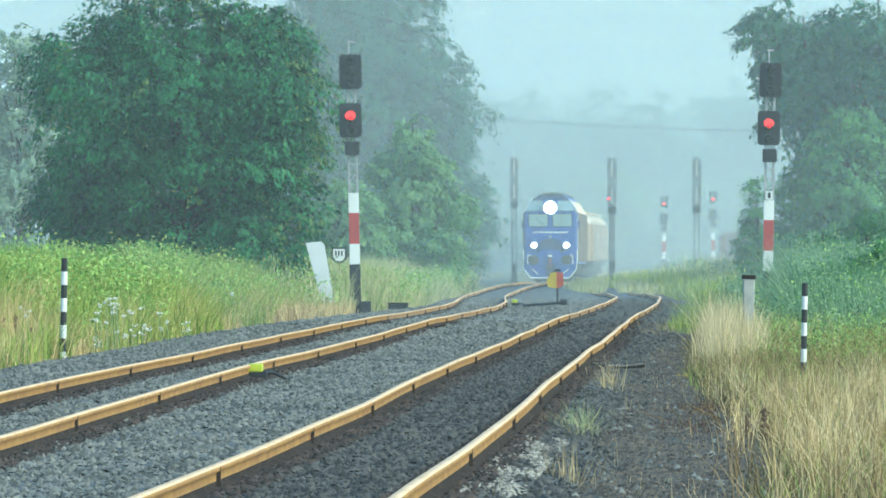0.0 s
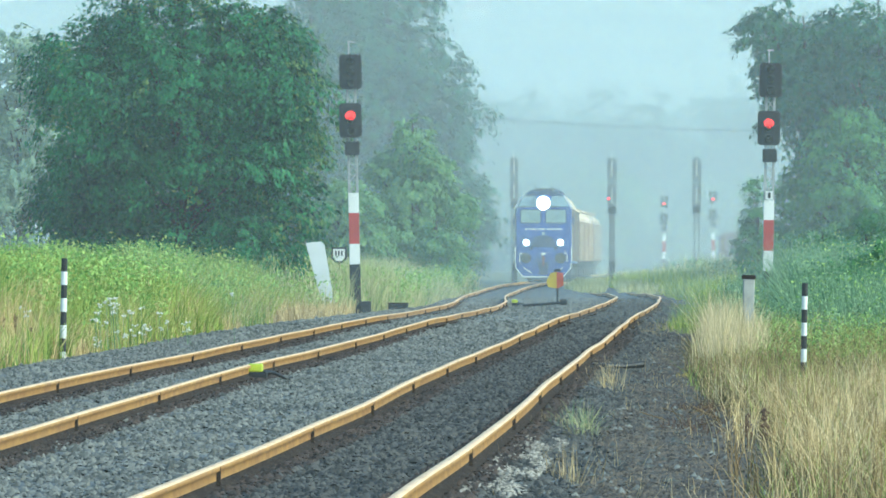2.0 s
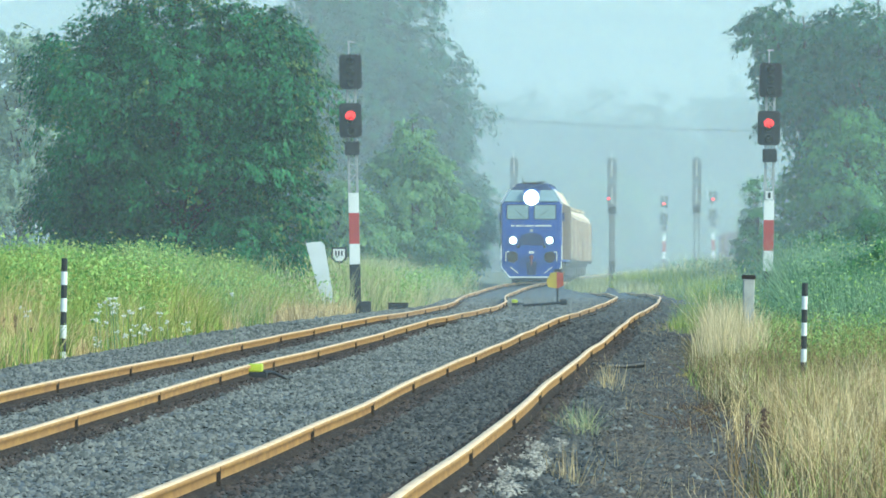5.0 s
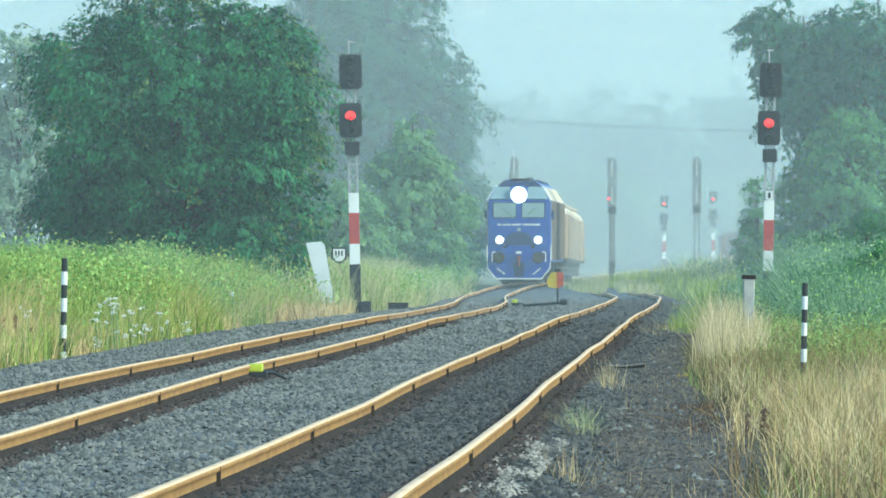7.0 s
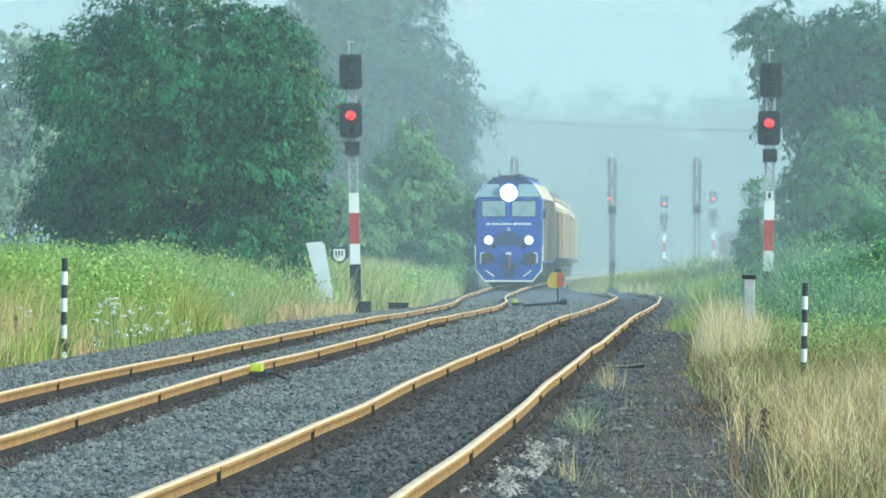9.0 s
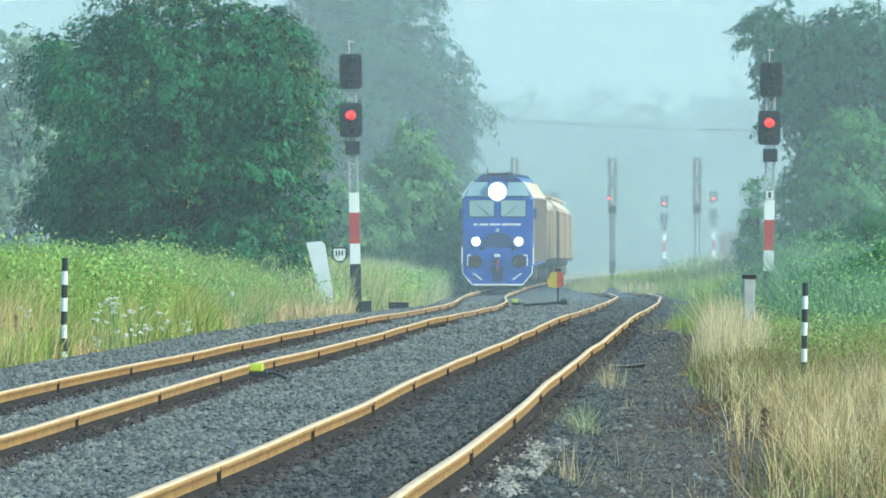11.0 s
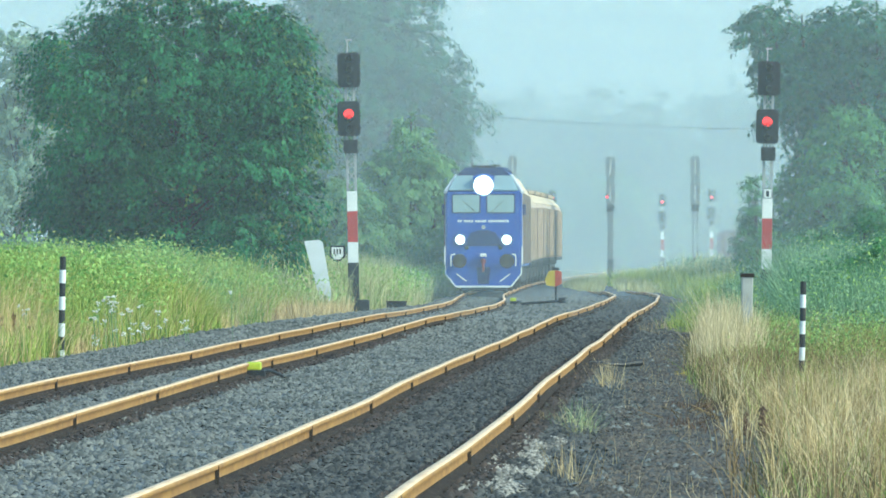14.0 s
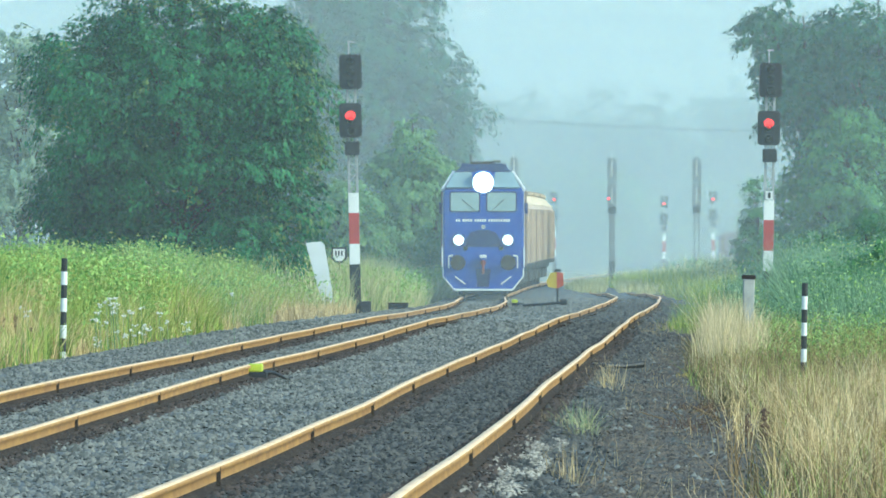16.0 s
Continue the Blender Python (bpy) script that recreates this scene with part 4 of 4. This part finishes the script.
def point_machine(x, y, z, label):
    """A small yellow-topped box against the rail, with a black foot and a rod."""
    root = empty("rail_contact_box", label, "track device", pose(x, y, z), "track devices")
    part("cover", box(bmesh.new(), -0.09, 0.09, -0.14, 0.14, 0.07, 0.17, 0.02), M_YELLOW, root, "yellow-green cover")
    part("foot", box(bmesh.new(), -0.09, 0.14, -0.16, 0.16, -0.12, 0.07, 0.01), M_BLACK, root)
    bm = bmesh.new()
    prev = (0.1, 0, 0.06)
    for i in range(1, 7):
        q = (0.1 + 0.055 * i, 0.1 * i, 0.06 - 0.012 * i + 0.02 * math.sin(i))
        rod(bm, prev, q, 0.022, sides=8)
        prev = q
    part("cable", bm, M_BLACK, root)
    return root


x, y = at(444, 672, -0.17)
point_machine(x + 0.06, y, -0.145, "yellow-green track contact box fixed beside the rail")
x, y = at(908, 540, -0.27)
point_machine(x + 0.05, y, float(lz(y)) - 0.13, "yellow-green track contact box fixed beside the rail")
bm = bmesh.new()
pts = [(920, 540), (935, 539), (950, 535), (962, 532), (970, 531)]
q3 = [(at(a_, b_, -0.28)[0], 200.0, -0.24 + 0.10 * i / 4) for i, (a_, b_) in enumerate(pts)]
for p, q in zip(q3, q3[1:]):
    rod(bm, p, q, 0.04, sides=8)
box(bm, q3[-1][0] - 0.08, q3[-1][0] + 0.12, 199.9, 200.1, -0.22, -0.05, 0.03)
hose = part("cable_hose", bm, M_BLACK)
tagged(hose, "black cable hose lying across the stones", "cable")

x, y = at(985, 534, -0.3)
root = empty("point_indicator", "yellow and red point indicator board on a short black post", "point indicator", pose(x, y, -0.32, 0, 0, 0))
part("post", rod(bmesh.new(), (0.03, 0, 0), (0.03, 0, 0.55), 0.035), M_BLACK, root)
part("yellow_face", prism(bmesh.new(), [(-0.33, 0.70), (-0.28, 0.50), (0.0, 0.45), (0.0, 1.0), (-0.2, 0.96)], -0.05, 0.05), M_SIGN_YELLOW, root)
part("red_face", prism(bmesh.new(), [(0.0, 0.45), (0.22, 0.54), (0.22, 0.95), (0.0, 1.0)], -0.06, 0.06), M_SIGN_RED, root)
part("lamp_box", box(bmesh.new(), -0.08, 0.14, -0.08, 0.08, 1.0, 1.09, 0.02), M_BLACK, root)

def cable_box(x, y, z, w, h, label):
    """A low dark box with a cable entering its end."""
    root = empty("cable_box", label, "cable box", pose(x, y, z), "cable boxes")
    part("housing", box(bmesh.new(), -w / 2, w / 2, -0.22, 0.22, 0, h * 0.85, 0.02), M_BLACK, root)
    part("lid", box(bmesh.new(), -w / 2 - 0.02, w / 2 + 0.02, -0.24, 0.24, h * 0.85, h, 0.01), M_IRON, root)
    part("cable", rod(bmesh.new(), (w / 2 - 0.02, 0, h * 0.4), (w / 2 + 0.25, 0.1, 0.0), 0.03, sides=8), M_BLACK, root)


cable_box(-1.3, 197.0, float(lz(197.0)) - 0.25, 0.58, 0.24, "low dark cable box in the verge")
x, y = at(1255, 533, -0.3)
cable_box(x, y, float(ground_z(np.array(x), np.array(y))), 0.5, 0.42, "dark low box among the weeds")

x, y = at(1044, 664, -0.28)
zz = float(path_z(np.array([x]), np.array([y]))[0])
x += 0.13
root = empty("track_device", "black track device with a pull rod lying beside the rail", "track device", pose(x, y, zz))
part("housing", box(bmesh.new(), -0.11, 0.10, -0.2, 0.2, -0.03, 0.15, 0.02), M_BLACK, root)
bm = bmesh.new()
rod(bm, (0.08, 0, 0.11), (0.34, 0.1, 0.10), 0.03, sides=8)
rod(bm, (0.34, 0.1, 0.10), (0.60, 0.2, 0.13), 0.035, 0.045, sides=8)
part("pull_rod", bm, M_BLACK, root)

# overhead cable
s = 27.0
bm = bmesh.new()
pp = []
for i in range(25):
    u = i / 24
    px = 720 + 640 * u
    py = 196 + 36 * u + 30 * u * (1 - u)
    pp.append(((px - 784) / s, 12000 / s, 1.43 + (441 - py) / s))
for p, q in zip(pp, pp[1:]):
    rod(bm, p, q, 0.035, sides=6)
for px, py in ((672, 186), (1410, 236)):
    pole = empty("utility_pole", "wooden utility pole with white insulator hidden among trees", "utility pole", pose((px - 784) / s, 12000 / s, -0.2), "utility poles")
    top_ = 1.43 + (441 - py) / s + 0.2
    part("shaft", rod(bmesh.new(), (0, 0.2, 0), (0, 0.2, top_ + 0.4), 0.13, 0.09), M_BARK, pole)
    part("crossarm", box(bmesh.new(), -0.5, 0.5, 0.1, 0.2, top_ - 0.15, top_ - 0.05), M_BARK, pole)
    part("insulator", rod(bmesh.new(), (0, 0.0, top_ - 0.1), (0, 0.0, top_ + 0.1), 0.1, 0.07), M_WHITE, pole, "white insulator")
    q = ((px - 784) / s, 12000 / s, top_ - 0.2)
    rod(bm, pp[0] if px < 800 else pp[-1], q, 0.035, sides=6)
tagged(part("overhead_cable", bm, M_BLACK), "dark overhead cable sagging between the trees", "cable")

# parked brown wagon far off
s = 24.5
x, y = (1306 - 784) / s, 12000 / s
root = empty("goods_wagon", "brown goods wagon parked far off behind bushes", "wagon", pose(x, y, float(ground_z(np.array(x), np.array(y))), 0, 0, -3))
part("body", prism(bmesh.new(), [(-1.4, 1.1), (1.4, 1.1), (1.4, 3.0), (0.9, 3.3), (-0.9, 3.3), (-1.4, 3.0)], 0, 11, 0.05), M_WAGON_BROWN, root)
for yy in (2.0, 9.0):
    bm = bmesh.new()
    for sx in (-0.75, 0.75):
        rod(bm, (sx - 0.06, yy, 0.46), (sx + 0.06, yy, 0.46), 0.46, sides=18)
    rod(bm, (-0.8, yy, 0.46), (0.8, yy, 0.46), 0.08)
    part("wheelset", bm, M_BOGIE, root)
part("underframe", box(bmesh.new(), -1.2, 1.2, 0.2, 10.8, 0.8, 1.1), M_BOGIE, root)

# distant hill with a few houses
hx = np.linspace(-700, 900, 90)
hv = []
for j in range(12):
    for q in hx:
        u = j / 11
        crest = 150 + 25 * math.sin(q * 0.004 + 1) + 12 * noise.noise((q * 0.01, 0, 0))
        hv.append((q, 2400 + 1500 * u, -2 + crest * (u ** 0.8) + 1.2 * noise.noise((q * 0.02, u * 6, 2))))
i = (np.arange(11)[:, None] * 90 + np.arange(89)[None]).ravel()
hill = arrays("backdrop", hv, np.stack([i, i + 1, i + 91, i + 90], -1), M_HILL, smooth=True)
tagged(hill, "distant wooded hillside fading in haze", "hill", kind="structure")
for px, py in ((842, 14), (1000, 32), (1140, 40), (940, 70)):
    d = 3300.0
    s = FOCAL / d
    root = empty("house", "pale distant house on the hillside", "house", pose((px - 784) / s, d, 1.43 + (441 - py) / s - 6), "hillside houses")
    part("wall", box(bmesh.new(), -7, 7, -5, 5, 0, 6), M_PLASTER, root)
    part("roof", prism(bmesh.new(), [(-8, 6), (8, 6), (0, 10)], -5.5, 5.5), M_TILE, root)

# upright sheets added across the line, in place of haze in the air
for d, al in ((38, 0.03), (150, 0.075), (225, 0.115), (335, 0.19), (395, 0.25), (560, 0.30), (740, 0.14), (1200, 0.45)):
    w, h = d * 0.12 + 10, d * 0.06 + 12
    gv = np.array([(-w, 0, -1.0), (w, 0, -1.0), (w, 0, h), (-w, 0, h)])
    m = arrays("mist", gv, [(0, 1, 2, 3)], haze_mat("haze_sheet", al))
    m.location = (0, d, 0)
    tagged(m, "thin pale sheet added across the line to haze what lies beyond", "mist", "mist", kind="stuff")

# ---- train ----


def wheelset(root, y, r, name="wheelset"):
    bm = bmesh.new()
    for sx in (-0.75, 0.75):
        rod(bm, (sx - 0.065, 0, 0), (sx + 0.065, 0, 0), r, sides=24)
        rod(bm, (sx * 1.12 - 0.05, 0, 0), (sx * 1.12 + 0.05, 0, 0), 0.15, sides=8)
        box(bm, sx * 1.14 - 0.02, sx * 1.14 + 0.02, -0.1, 0.1, -0.03, 0.03)
    rod(bm, (-0.75, 0, 0), (0.75, 0, 0), 0.09)
    ob = part(name, bm, M_BOGIE, root)
    ob.location = (0, y, r)
    for sx in (-0.93, 0.93):
        part("axle_cap", rod(bmesh.new(), (sx - 0.02, 0, 0), (sx + 0.02, 0, 0), 0.09, sides=12), M_WHITE, ob, "white axle cap")
    return ob


def locomotive():
    root = empty("locomotive", "blue diesel locomotive with three lit headlights on the track", "locomotive", Matrix(), "train")
    full = [(-1.42, 1.0), (-1.42, 3.72), (-1.02, 4.36), (-0.72, 4.64), (0.72, 4.64), (1.02, 4.36), (1.42, 3.72), (1.42, 1.0)]
    nose = [(-1.36, 1.0), (-1.36, 3.70), (-1.30, 3.74), (-0.7, 3.76), (0.7, 3.76), (1.30, 3.74), (1.36, 3.70), (1.36, 1.0)]
    bm = bmesh.new()
    rings = []
    for yy, ring in ((0.0, nose), (0.22, [(a_ * 1.04, b_) for a_, b_ in nose]), (1.15, full), (20.0, full)):
        rings.append([bm.verts.new((a_, yy, b_)) for a_, b_ in ring])
    for p, q in zip(rings, rings[1:]):
        for k in range(8):
            bm.faces.new((p[k], q[k], q[(k + 1) % 8], p[(k + 1) % 8]))
    bm.faces.new(rings[0])
    bm.faces.new(rings[-1][::-1])
    bmesh.ops.bevel(bm, geom=[ed for ed in bm.edges if all(v.co.y < 0.3 for v in ed.verts)], offset=0.04, segments=2, affect="EDGES")
    body = part("body", bm, M_BLUE, root)
    for k in range(6):
        y0 = 1.5 + 3.08 * k
        for sg in (-1, 1):
            part("side_panel", box(bmesh.new(), min(sg * 1.42, sg * 1.45), max(sg * 1.42, sg * 1.45), y0, y0 + 2.98, 1.1, 3.72), M_CREAM, body, "tan bodyside panel")
            part("roof_slope", prism(bmesh.new(), [(sg * 1.42, 3.74), (sg * 1.45, 3.75), (sg * 1.05, 4.39), (sg * 1.02, 4.37)], y0, y0 + 2.98), M_SUNLIT_ROOF, body, "roof slope with sunlight put into its pale colour")
            for o in (0.0, 1.0, 2.0):
                part("side_rib", box(bmesh.new(), min(sg * 1.45, sg * 1.50), max(sg * 1.45, sg * 1.50), y0 + o, y0 + o + 0.16, 1.1, 3.7), M_RIB, body)
    # sloping pale roof visor above the windscreen, in side and centre panels
    for sg in (-1, 1):
        bm = bmesh.new()
        a_ = [(sg * 0.36, 0.10, 3.80), (sg * 1.30, 0.12, 3.78), (sg * 1.0, 0.95, 4.36), (sg * 0.42, 1.0, 4.40)]
        lo = [bm.verts.new((p[0], p[1] - 0.02, p[2] + 0.01)) for p in a_]
        hi = [bm.verts.new((p[0], p[1] - 0.05, p[2] + 0.05)) for p in a_]
        bm.faces.new(hi)
        bm.faces.new(lo[::-1])
        for k in range(4):
            bm.faces.new((lo[k], lo[(k + 1) % 4], hi[(k + 1) % 4], hi[k]))
        part("upper_pane", bm, M_GLASS, body, "sloping upper pane")
        bm = bmesh.new()
        rod(bm, (sg * 1.43, 0.25, 3.74), (sg * 1.03, 1.1, 4.37), 0.065, sides=8)
        part("lit_bevel", bm, M_WHITE, body, "white rod standing in for the sunlit corner bevel")
        frame_ = part("windscreen_frame", prism(bmesh.new(), round_rect(min(sg * 0.1, sg * 1.18), max(sg * 0.1, sg * 1.18), 2.96, 3.69, 0.08), -0.03, 0.02), M_BLUE_DARK, body)
        part("windscreen", prism(bmesh.new(), round_rect(min(sg * 0.15, sg * 1.13), max(sg * 0.15, sg * 1.13), 3.0, 3.64, 0.06), -0.045, -0.03), M_GLASS, frame_)
        part("wiper", rod(bmesh.new(), (sg * 0.3, -0.06, 3.02), (sg * 0.75, -0.06, 3.42), 0.012, sides=6), M_BLACK, frame_)
        # headlights
        pod = part("headlight_pod", prism(bmesh.new(), round_rect(sg * 0.86 - 0.22, sg * 0.86 + 0.22, 1.78, 2.20, 0.12), -0.08, 0.02, 0.02), M_BLUE_DARK, body)
        part("headlight", rod(bmesh.new(), (sg * 0.86, -0.08, 1.99), (sg * 0.86, -0.13, 1.99), 0.135, sides=24), M_HEAD_LIGHT, pod, "bright lit headlight")
        part("glare_ring", rod(bmesh.new(), (sg * 0.86, -0.07, 1.99), (sg * 0.86, -0.11, 1.99), 0.195, sides=24), M_GLARE_RING, pod, "glowing ring added for the headlight's glare")
        part("marker_lamp", rod(bmesh.new(), (sg * 0.62, -0.01, 1.70), (sg * 0.62, -0.05, 1.70), 0.08, sides=16), M_LENS_DARK, body)
        # buffer
        bm = bmesh.new()
        rod(bm, (sg * 0.875, 0.0, 1.2), (sg * 0.875, -0.5, 1.2), 0.12, sides=16)
        rod(bm, (sg * 0.875, -0.5, 1.2), (sg * 0.875, -0.56, 1.2), 0.27, 0.25, sides=24)
        part("buffer", bm, M_IRON, body, "round dark steel buffer")
        bm = bmesh.new()
        rod(bm, (sg * 1.2, -0.05, 0.98), (sg * 1.2, -0.05, 1.42), 0.024)
        rod(bm, (sg * 1.2, -0.05, 1.42), (sg * 1.05, -0.05, 1.46), 0.03)
        rod(bm, (sg * 1.43, 0.02, 1.05), (sg * 1.43, 0.02, 1.75), 0.026)
        part("handrail", bm, M_WHITE, body, "white handrail")
        bm = bmesh.new()
        rod(bm, (sg * 1.40, -0.08, 1.0), (sg * 1.40, -0.12, 0.72), 0.025)
        rod(bm, (sg * 1.40, -0.12, 0.72), (sg * 1.02, -0.16, 0.25), 0.028)
        rod(bm, (sg * 0.98, -0.14, 0.72), (sg * 0.62, -0.16, 0.45), 0.022)
        part("skirt_trim", bm, M_WHITE, body, "white skirt edge")
        part("mirror", box(bmesh.new(), sg * 1.5 - 0.06, sg * 1.5 + 0.06, 0.5, 0.6, 2.9, 3.3, 0.02), M_BLUE_DARK, body)
    part("centre_visor", prism(bmesh.new(), [(-0.34, 3.74), (0.34, 3.74), (0.36, 4.3), (0.2, 4.42), (-0.2, 4.42), (-0.36, 4.3)], 0.05, 1.2, 0.03), M_BLUE, body)
    part("roof_shade", prism(bmesh.new(), [(-1.0, 4.36), (-0.71, 4.65), (0.71, 4.65), (1.0, 4.36)], 0.84, 1.2, 0.02), M_BLUE_DARK, body, "dark blue piece added for the shaded roof dome")
    part("main_headlight", rod(bmesh.new(), (0, 0.05, 4.0), (0, -0.06, 4.0), 0.31, sides=24), M_HEAD_LIGHT_BIG, body, "brilliant white main headlight")
    part("glare_ring", rod(bmesh.new(), (0, 0.04, 4.0), (0, -0.03, 4.0), 0.38, sides=28), M_GLARE_RING, body, "glowing ring added for the headlight's glare")
    part("grille", prism(bmesh.new(), [(-0.6, 1.75), (0.6, 1.75), (0.6, 2.0), (0.45, 2.24), (0.2, 2.34), (-0.2, 2.34), (-0.45, 2.24), (-0.6, 2.0)], -0.03, 0.02, 0.01), M_BLUE_DARK, body, "dark blue arched grille")
    part("emblem", rod(bmesh.new(), (0, 0, 2.45), (0, -0.03, 2.45), 0.08, sides=16), M_MAST, body)
    xx = -0.95
    for w_ in (0.06, 0.06, 0.0, 0.07, 0.05, 0.07, 0.07, 0.0, 0.06, 0.07, 0.05, 0.06, 0.06, 0.0, 0.06, 0.07, 0.06, 0.06, 0.06, 0.05, 0.07, 0.06, 0.06):
        if w_:
            part("lettering_bar", box(bmesh.new(), xx, xx + w_, -0.015, 0.0, 2.63, 2.72), M_WHITE, body, "white lettering")
        xx += w_ + 0.025 if w_ else 0.06
    part("skirt", prism(bmesh.new(), [(-1.38, 1.0), (-1.38, 0.72), (-1.0, 0.27), (1.0, 0.27), (1.38, 0.72), (1.38, 1.0)], -0.1, 0.5, 0.02), M_BLUE, body)
    part("skirt_edge", box(bmesh.new(), -1.01, 1.01, -0.16, -0.08, 0.22, 0.29, 0.01), M_WHITE, body, "white lower edge")
    part("skirt_recess", prism(bmesh.new(), [(-0.2, 0.36), (0.2, 0.36), (0.26, 0.98), (-0.26, 0.98)], -0.13, -0.1), M_BLUE_DARK, body)
    bm = bmesh.new()
    rod(bm, (0, 0, 1.2), (0, -0.35, 1.2), 0.1)
    rod(bm, (0, -0.35, 1.25), (0, -0.4, 0.8), 0.05)
    part("coupler", bm, M_COUPLER, body, "dull red coupling hook")
    part("coupler_cap", box(bmesh.new(), -0.12, 0.12, -0.3, -0.1, 1.36, 1.48, 0.03), M_WHITE, body, "white cap")
    part("plough", box(bmesh.new(), -0.85, 0.85, 0.1, 0.4, 0.08, 0.27, 0.03), M_BLACK, body)
    bm = bmesh.new()
    box(bm, -0.42, 0.42, 1.3, 3.0, 4.60, 4.76, 0.04)
    rod(bm, (-0.45, 1.5, 4.6), (-0.45, 1.5, 5.0), 0.03)
    rod(bm, (0.4, 1.4, 4.74), (0.4, 0.9, 4.74), 0.07)
    rod(bm, (0.55, 1.4, 4.74), (0.55, 0.9, 4.74), 0.06)
    part("roof_gear", bm, M_IRON, body)
    part("roof_hood", box(bmesh.new(), -0.8, 0.8, 4, 17, 4.62, 4.72, 0.04), M_BLUE_DARK, body)
    for sg in (-1, 1):
        for k in range(6):
            part("side_louvre", box(bmesh.new(), min(sg * 1.44, sg * 1.465), max(sg * 1.44, sg * 1.465), 2.0 + 3.08 * k, 3.6 + 3.08 * k, 2.3, 3.3), M_CREAM, body)
    for yb in (4.0, 16.0):
        part("bogie", box(bmesh.new(), -1.15, 1.15, yb - 2.4, yb + 2.4, 0.5, 0.95, 0.05), M_BOGIE, root)
    part("fuel_tank", box(bmesh.new(), -1.3, 1.3, 7.2, 12.8, 0.35, 1.0, 0.1), M_BOGIE, root)
    sets = [wheelset(root, yb + o, 0.5) for yb in (4.0, 16.0) for o in (-1.8, 0, 1.8)]
    return root, sets


def wagon():
    root = empty("hopper_wagon", "cream-grey covered goods wagon with a pale roof behind the locomotive", "wagon", Matrix(), "train")
    L = 9.6
    bm = bmesh.new()
    prism(bm, [(-1.40, 1.15), (-1.42, 3.3), (-1.30, 3.5), (1.30, 3.5), (1.42, 3.3), (1.40, 1.15)], 0.3, L, 0.04)
    body = part("body", bm, M_CREAM, root)
    part("roof", prism(bmesh.new(), [(-1.36, 3.48), (-1.0, 3.85), (-0.5, 4.05), (0.5, 4.05), (1.0, 3.85), (1.36, 3.48)], 0.25, L + 0.05, 0.03), M_SUNLIT_ROOF, root, "roof with sunlight put into its pale colour")
    for k in range(3):
        part("roof_hatch", box(bmesh.new(), -0.4, 0.4, 1.2 + 3 * k, 2.6 + 3 * k, 4.03, 4.16, 0.03), M_SUNLIT_ROOF, root)
        for sg in (-1, 1):
            part("hatch_lever", box(bmesh.new(), sg * 0.95 - 0.12, sg * 0.95 + 0.12, 1.0 + 3 * k, 1.5 + 3 * k, 3.84, 4.06, 0.03), M_RIB, root, "dark hatch lever box")
            part("hatch_lid", box(bmesh.new(), sg * 0.88 - 0.2, sg * 0.88 + 0.2, 1.7 + 3 * k, 3.0 + 3 * k, 3.88, 4.03, 0.05), M_SUNLIT_ROOF, root)
    for sg in (-1, 1):
        for k in range(11):
            yy = 0.35 + (L - 0.5) * k / 10
            part("side_rib", box(bmesh.new(), min(sg * 1.41, sg * 1.47), max(sg * 1.41, sg * 1.47), yy - 0.06, yy + 0.06, 1.15, 3.3), M_RIB if k % 2 == 0 else M_CREAM, body)
        part("sill", box(bmesh.new(), min(sg * 1.38, sg * 1.46), max(sg * 1.38, sg * 1.46), 0.2, L + 0.1, 1.0, 1.17), M_BOGIE, body)
        for yy in (0.0, L + 0.3):
            part("buffer", rod(bmesh.new(), (sg * 0.875, yy - 0.1, 1.05), (sg * 0.875, yy + 0.1, 1.05), 0.2, sides=16), M_BOGIE, root)
    part("underframe", box(bmesh.new(), -1.2, 1.2, 0.15, L + 0.15, 0.8, 1.12), M_BOGIE, root)
    for yb in (2.5, L - 2.2):
        part("bogie", box(bmesh.new(), -1.15, 1.15, yb - 1.3, yb + 1.3, 0.34, 0.78, 0.05), M_BOGIE, root)
    part("gangway", box(bmesh.new(), -0.8, 0.8, -0.1, 0.3, 1.1, 3.3, 0.03), M_BLACK, root)
    sets = [wheelset(root, yy, 0.46) for yy in (1.6, 3.4, L - 3.1, L - 1.3)]
    return root, sets


def front(t):
    """How far off the locomotive's nose is at t seconds."""
    return FOCAL * 1.70 * (0.0177 - 0.00042125 * t + 2.5e-6 * t * t)


def on_track(y, length):
    """The pose of a vehicle with its nose at y and its tail length further on."""
    ya, yb = y + 0.2 * length, y + 0.8 * length
    xa, xb, za, zb = float(lx(ya)), float(lx(yb)), float(lz(ya)), float(lz(yb))
    h = math.atan2(xb - xa, yb - ya)
    return pose(xa - 0.2 * length * math.sin(h), y, za + (za - zb) / 3, math.degrees(math.atan2(zb - za, yb - ya)), 0, -math.degrees(h))


def motions():
    loco, sets = locomotive()
    train = [(loco, sets, 0.0, 20.0, 0.5)]
    for k in range(5):
        w, ws = wagon()
        train.append((w, ws, 20.5 + 10.35 * k, 9.9, 0.46))
    times = [i * 0.5 for i in range(33)]
    fine = [i * 2 / 30 for i in range(241)]
    for ob, sets, off, length, r in train:
        walk(ob, [(t, on_track(front(t) + off, length)) for t in times])
        for w in sets:
            x, y, z = w.location
            walk(w, [(t, pose(x, y, z, math.degrees((front(0) - front(t)) / r) % 360)) for t in fine])


motions()
